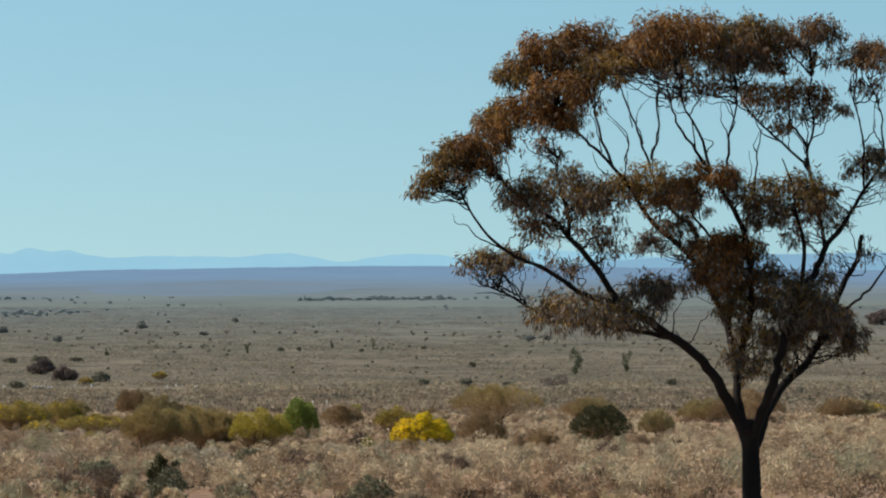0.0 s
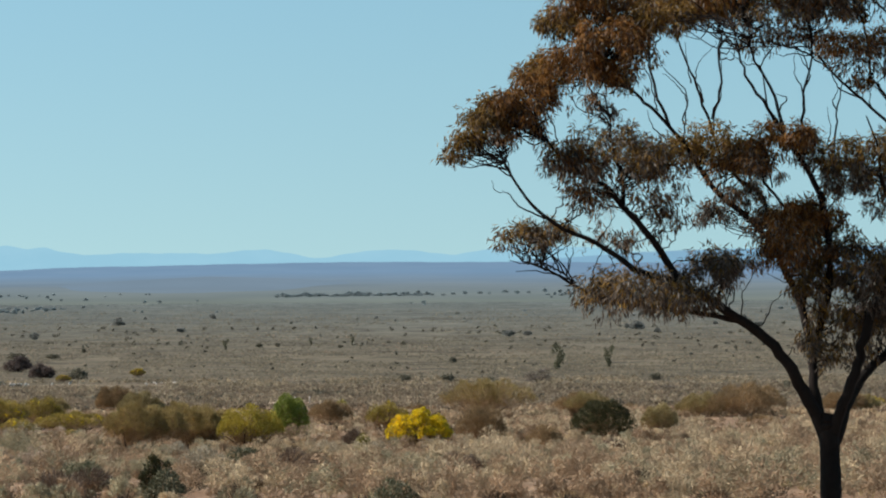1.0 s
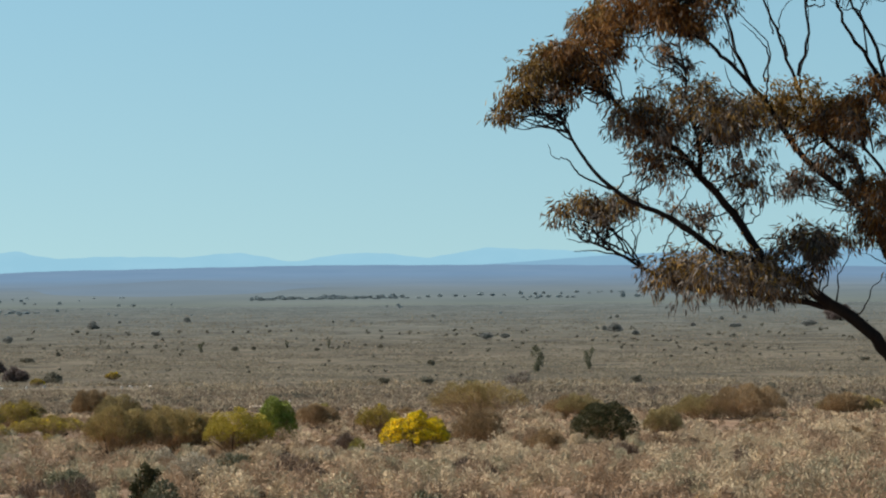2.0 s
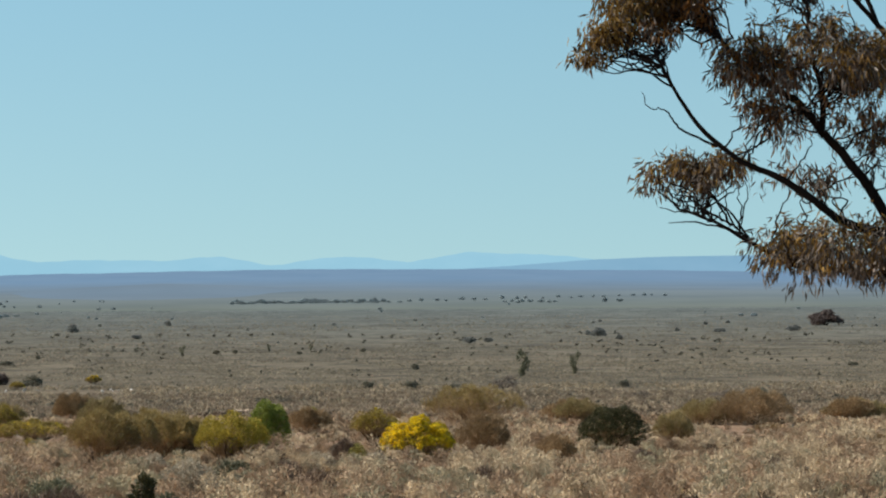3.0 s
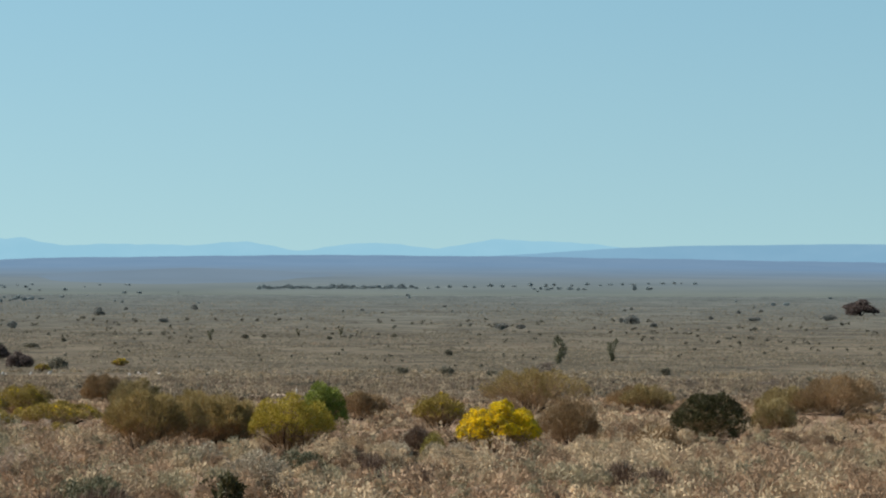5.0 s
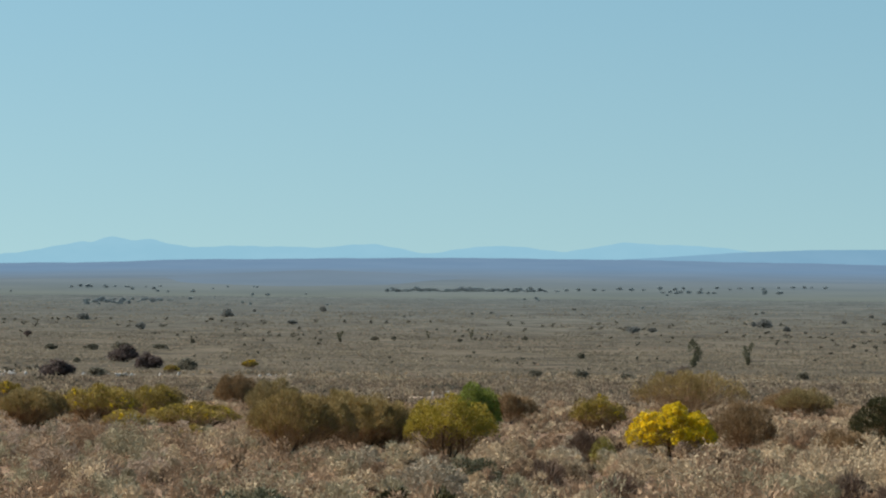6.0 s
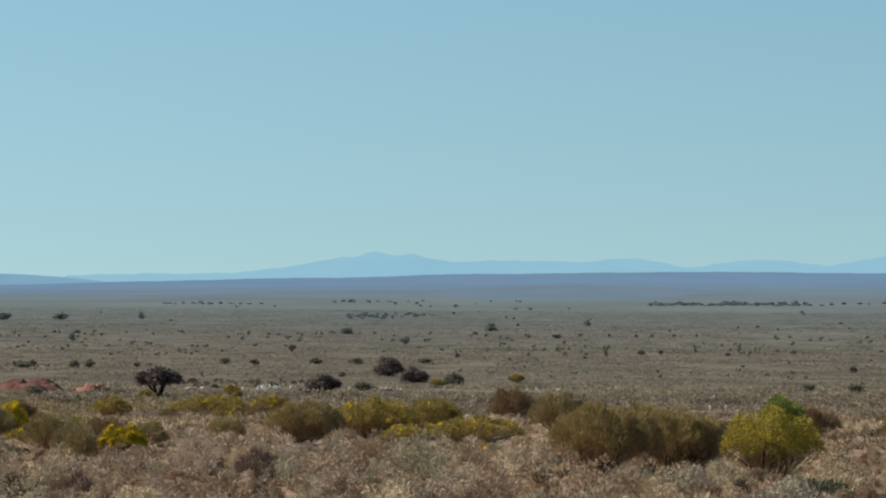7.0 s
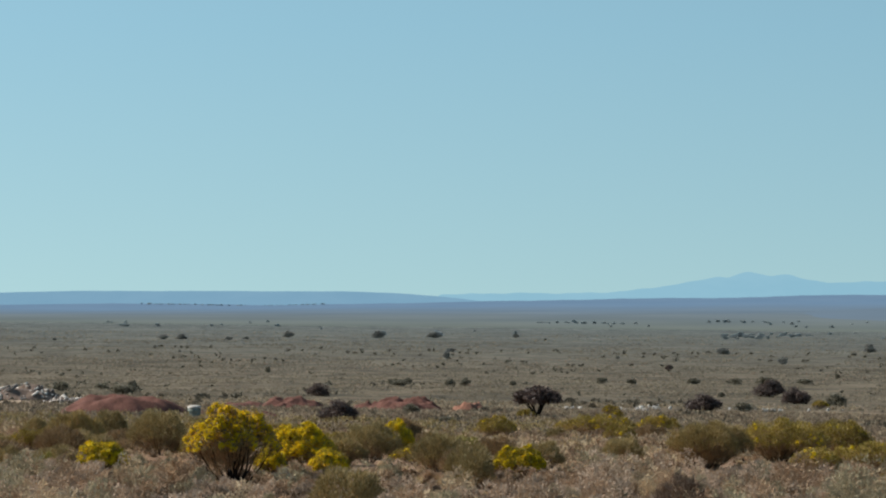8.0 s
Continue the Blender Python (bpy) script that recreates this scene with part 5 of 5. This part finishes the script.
for mat, name, count in ((M_WHITE, "white_rubble", 620), (M_GREY, "grey_rubble", 900)):
    pieces = []
    for i in range(count):
        x, y, z = piles[int(rng.integers(0, len(piles)))] + rng.normal(size=3) * np.array([1.5, 1.5, 0])
        high = piles[np.argmin((piles[:, 0] - x) ** 2 + (piles[:, 1] - y) ** 2), 2]
        s = rng.uniform(0.14, 0.42) * (1 + 0.9 * (rng.random() > 0.93))
        box = np.array([(-1, -1, -1), (1, -1, -1), (1, 1, -1), (-1, 1, -1), (-1, -1, 1), (1, -1, 1), (1, 1, 1), (-1, 1, 1)]) * s * rng.uniform(0.25, 1.0, 3) * np.array([1.5, 1, 0.6])
        turn = np.array(Euler(rng.uniform(-0.7, 0.7, 3)).to_matrix())
        v = (box + rng.normal(size=(8, 3)) * 0.08 * s) @ turn.T + np.array([x, y, max(high, float(land(x, y))) + 0.12 * s])
        f = np.array([(0, 3, 2, 1), (4, 5, 6, 7), (0, 1, 5, 4), (1, 2, 6, 5), (2, 3, 7, 6), (3, 0, 4, 7)])
        pieces.append((v, f))
    v, f = joined(pieces)
    tagged(new(name, quick_mesh(name, v, f, mat)), "scattered broken pieces of dumped rubble", "rubble", kind="stuff")

stone_mesh = [chunk_mesh(M_WHITE) for _ in range(4)]
for i in range(54):
    x = rng.choice([-123, -108, -104, -105, -87, -79, -67, -47]) + rng.normal() * 2.2
    y = 868 + rng.normal() * 6
    stone = new("white_stone", stone_mesh[i % 4])
    s = rng.uniform(0.45, 1.15)
    stone.matrix_world = Matrix.LocRotScale((x, y, float(land(x, y)) + 0.3 * s), Euler(rng.uniform(0, 6, 3)), (s, s * rng.uniform(0.7, 1.2), s * 0.6))
    tagged(stone, "pale weathered stone lying on the plain", "stone", "stones on the plain")


def lathe(profile, sides, material):
    p = np.array(profile, float)
    a = np.linspace(0, 2 * np.pi, sides, endpoint=False)
    v = np.stack([p[:, None, 0] * np.cos(a), p[:, None, 0] * np.sin(a), p[:, None, 1] * np.ones(sides)], -1).reshape(-1, 3)
    i, j = np.meshgrid(np.arange(len(p) - 1), np.arange(sides), indexing="ij")
    k = (j + 1) % sides
    f = np.stack([i * sides + j, i * sides + k, (i + 1) * sides + k, (i + 1) * sides + j], -1).reshape(-1, 4)
    return quick_mesh("tank_part", v, f, material, smooth=False)


tank = thing("water_tank", -138.7, 600.0, float(land(-138.7, 600)) - 0.05)
tagged(tank, "small round grey-green tank with a white lid", "tank")
part("tank_body", lathe([(0.001, 0), (0.92, 0), (0.92, 0.55), (0.95, 0.58), (0.92, 0.62), (0.92, 1.2), (0.95, 1.23), (0.92, 1.27), (0.92, 1.75), (0.001, 1.76)], 28, M_TANK), tank)
part("lid", lathe([(0.99, 1.70), (0.99, 1.90), (0.6, 2.04), (0.2, 2.08), (0.001, 2.08)], 28, M_WHITE), tank, "white lid")

# a pale wheel track that runs across the slope
tx = np.linspace(-60, 75, 60)
track_y = 540 + 9 * np.sin(tx * 0.03) + 4 * np.sin(tx * 0.11)
tw = 2.6 + 0.8 * np.sin(tx * 0.35)
edge = np.stack([np.stack([tx, track_y - tw, land(tx, track_y - tw) + 0.06], -1), np.stack([tx, track_y + tw, land(tx, track_y + tw) + 0.06], -1)])
ti = np.arange(59)
track = new("track", quick_mesh("track", edge.reshape(-1, 3), np.stack([ti, ti + 1, ti + 61, ti + 60], -1), M_PALE))
tagged(track, "pale dusty wheel track across the scrub", "track", kind="structure")


# two short white posts by the track
post = thing("marker_post", -8.0, 531, float(land(-8, 531)))
tagged(post, "short white marker post beside the wheel track", "post", "posts by the track")
post_mesh = lathe([(0.001, -0.1), (0.11, -0.1), (0.11, 0.85), (0.08, 0.93), (0.001, 0.95)], 10, M_WHITE)
part("shaft", post_mesh, post)
copy_thing(post, pose(-6.0, 534, float(land(-6, 534))))


# ---- low scrub ----
WEDGE_Y = [74, 125, 150, 165, 235, 3000]
WEDGE_LEFT = [-13, -16, -25, -40, -62, -925]
WEDGE_RIGHT = [17, 25, 29, 32, 43, 515]


def scatter(count, y0, y1):
    """Places over the wedge of land in front, evenly by area."""
    ys = np.linspace(y0, y1, 400)
    left, right = np.interp(ys, WEDGE_Y, WEDGE_LEFT), np.interp(ys, WEDGE_Y, WEDGE_RIGHT)
    total = np.cumsum(right - left)
    y = np.interp(rng.uniform(total[0], total[-1], count), total, ys)
    left, right = np.interp(y, WEDGE_Y, WEDGE_LEFT), np.interp(y, WEDGE_Y, WEDGE_RIGHT)
    return left + (right - left) * rng.random(count), y


def bare(x, y):
    """Where nothing grows: along the wheel track and on the stony patch."""
    line = 540 + 9 * np.sin(x * 0.03) + 4 * np.sin(x * 0.11)
    on_track = (abs(x - 8) < 68) & (y > line - 16) & (y < line + 3.5)
    stony = (x > -128) & (x < -42) & (y > 838) & (y < 876)
    return on_track | stony


def scrub(name, material, count, y0, y1, size, label, tufts=0, leaves=0, leaf=(0.105, 0.036), core=0.0, tall=0.55, clear=0.0, grain=(0.25, 0.17), outline=0.0, side=0):
    """Low bushes, size across: tufts of small leaves, over a hump where core is given; outline: how upright the leaves stand."""
    x, y = scatter(count, y0, y1)
    keep = np.array([noise.noise(Vector((a * grain[0], b * grain[1], len(name)))) for a, b in zip(x, y)]) > clear - 0.35
    keep &= ~bare(x, y)
    if side:
        # some kinds keep mostly to the east or to the west of the slope
        east = x > -0.09 * y + rng.normal(size=len(x)) * 4
        keep &= (east if side > 0 else ~east) | (rng.random(len(x)) < 0.3 * (side > 0))
    s = size * rng.uniform(0.45, 1.15, len(x)) * (1 + 0.4 * (rng.random(len(x)) > 0.88))
    for bx, by, bw in CLEARINGS if y0 < 345 else ():
        # nothing under the larger bushes, and only low growth on their open side
        keep &= ~((x - bx) ** 2 + (y - by) ** 2 < (0.32 * bw) ** 2)
        s = np.where((abs(x - bx) < 0.55 * bw + 0.22 * (by - y)) & (y > by - 20) & (y < by), s * (0.42 + 0.58 * np.clip((by - y) / 20, 0, 1)), s)
    x, y, s = x[keep], y[keep], s[keep]
    n = len(x)
    base = np.stack([x, y, mounded(x, y) if y0 < 345 else land(x, y)], -1)
    pieces = []
    if core:
        pieces.append(domes(base, s * core, tall * 1.5, 5, (0.0,)))
    if leaves:
        # tufts over a low dome, each covered with leaves that look outwards
        a, u = rng.uniform(0, 2 * np.pi, (n, tufts)), np.sqrt(rng.uniform(0, 1, (n, tufts)))
        hub = np.stack([0.42 * u * np.cos(a), 0.42 * u * np.sin(a), tall * (1 - 0.5 * u**2.4) * rng.uniform(0.35, 0.9, (n, tufts))], -1)
        lean = unit(hub / np.array([0.5, 0.5, tall]) - np.array([0, 0, 0.35]))
        tuft = 0.75 * math.sqrt(0.68 / tufts)
        i = np.repeat(np.arange(n), leaves)
        k = rng.integers(0, tufts, len(i))
        d = unit(rng.normal(size=(len(i), 3)) + 0.75 * lean[i, k])
        p = hub[i, k] + d * (tuft * rng.uniform(0.25, 1.05, len(i)) ** 0.5)[:, None] * np.array([1, 1, 0.85])
        p[:, 2] = np.maximum(p[:, 2], 0.02)
        p = base[i] + p * s[i][:, None]
        far = np.maximum(1.0, y[i] / 170)
        way = rng.normal(size=d.shape) * 0.5 + d * 0.45 + lean[i, k] * 0.3 + np.array([0, 0, 0.3 + outline])
        pieces.append(cards(p, way, leaf[0] * far * rng.uniform(0.6, 1.25, len(i)), leaf[1] * far * rng.uniform(0.8, 1.25, len(i)), 3, d))
    v, f = joined(pieces)
    ob = new(name, quick_mesh(name, v, f, material, smooth=True))
    return tagged(ob, label, "scrub", kind="stuff")


FLATS = (0.02, 0.006)
scrub("pale_saltbush_scrub", M_SALTBUSH, 640, 90, 240, 1.45, "pale beige saltbush covering the slope", 12, 760, tall=0.84, clear=0.12, side=1)
scrub("pinkish_bluebush_scrub", M_PINKBUSH, 780, 90, 240, 1.40, "dull pinkish brown low bushes covering the slope", 12, 760, tall=0.84, clear=0.12)
scrub("western_bluebush", M_GREYPINK, 460, 150, 240, 1.45, "greyish pink bluebush on the western slope", 12, 760, tall=0.84, clear=0.0, side=-1)
scrub("grey_olive_scrub", M_OLIVEBUSH, 340, 90, 240, 1.40, "grey-olive low bushes scattered over the slope", 12, 760, tall=0.84, clear=0.12, grain=(0.12, 0.08))
scrub("small_saltbush", M_PINKBUSH, 1400, 90, 240, 0.70, "small pinkish bushes filling gaps on the slope", 6, 130, (0.12, 0.042))
scrub("straw_grass_tufts", M_STRAW, 1500, 90, 240, 0.55, "straw-coloured dry grass tufts", 5, 60, (0.16, 0.026), clear=0.2, outline=0.7, side=1)
scrub("dark_scrub", M_DARKBUSH, 820, 90, 240, 1.05, "dark brown dry low bushes between paler ones", 9, 220, (0.16, 0.026), clear=0.0, outline=0.2)
scrub("lower_saltbush", M_SALTBUSH, 1900, 232, 370, 1.30, "pale saltbush further down the slope", 9, 110, (0.12, 0.05), clear=0.12, grain=(0.12, 0.06))
scrub("lower_bluebush", M_PINKBUSH, 2300, 232, 390, 1.30, "brownish low bushes further down the slope", 9, 110, (0.12, 0.05), clear=0.12, grain=(0.12, 0.06))
scrub("lower_dark_scrub", M_DARKBUSH, 1200, 232, 460, 0.95, "dark dry bushes further down the slope", 6, 40, (0.12, 0.045), clear=0.0)
scrub("olive_scrub", LEAVES["olive"], 1500, 300, 560, 2.1, "olive bushes crowding below the western slope", 9, 80, (0.12, 0.05), tall=0.5, clear=0.2, grain=(0.05, 0.03), side=-1)
scrub("far_slope_saltbush", M_SLOPEPALE, 12000, 350, 900, 1.15, "pale saltbush on the foot of the slope", 5, 16, (0.12, 0.062), core=0.26, clear=0.12, grain=(0.06, 0.02))
scrub("far_slope_bluebush", M_SLOPEBROWN, 13000, 350, 820, 1.15, "brownish low bushes on the foot of the slope", 5, 16, (0.12, 0.062), core=0.26, clear=0.1, grain=(0.06, 0.02))
scrub("far_slope_dark_scrub", M_SLOPEDARK, 4600, 400, 720, 1.3, "dark grey-olive bushes in patches below the slope", 5, 20, (0.12, 0.062), core=0.26, clear=0.5, grain=(0.05, 0.016))
scrub("flat_dark_bushes", M_SLOPEDARK, 800, 760, 930, 2.0, "dark grey-olive bushes by the stony patch", 7, 50, (0.12, 0.06), core=0.26, clear=0.42, grain=(0.03, 0.01), side=-1)
scrub("plain_edge_scrub", M_FLATPALE, 30000, 560, 1150, 0.80, "pale tan low scrub on the near flats", core=0.5, clear=0.15, grain=(0.03, 0.012))
scrub("plain_pale_scrub", M_FLATPALE, 16000, 900, 2400, 0.95, "pale low scrub spread over the plain", core=0.5, clear=0.2, grain=FLATS)
scrub("plain_near_scrub", M_FLATBUSH, 46000, 560, 1400, 0.80, "grey-olive low scrub on the near flats", core=0.5, clear=0.08, grain=(0.03, 0.012))
scrub("plain_grey_scrub", M_FLATBUSH, 20000, 1300, 2000, 0.95, "grey-olive low scrub spread over the plain", core=0.5, clear=0.1, grain=FLATS)
scrub("plain_bluebush", M_HAZESCRUB, 26000, 1800, 3000, 1.0, "low scrub far out on the plain, haze put into its colour", core=0.5, clear=0.1, grain=FLATS)
scrub("plain_brown_scrub", M_SLOPEBROWN, 9000, 600, 1500, 0.9, "brownish bushes in patches on the plain", core=0.5, clear=0.3, grain=(0.012, 0.012))
scrub("plain_bushes", M_PLAINDARK, 1000, 500, 1700, 1.2, "small dark bushes dotted over the plain", 5, 14, (0.10, 0.06), core=0.3, clear=0.35, grain=(0.02, 0.01), tall=0.7)
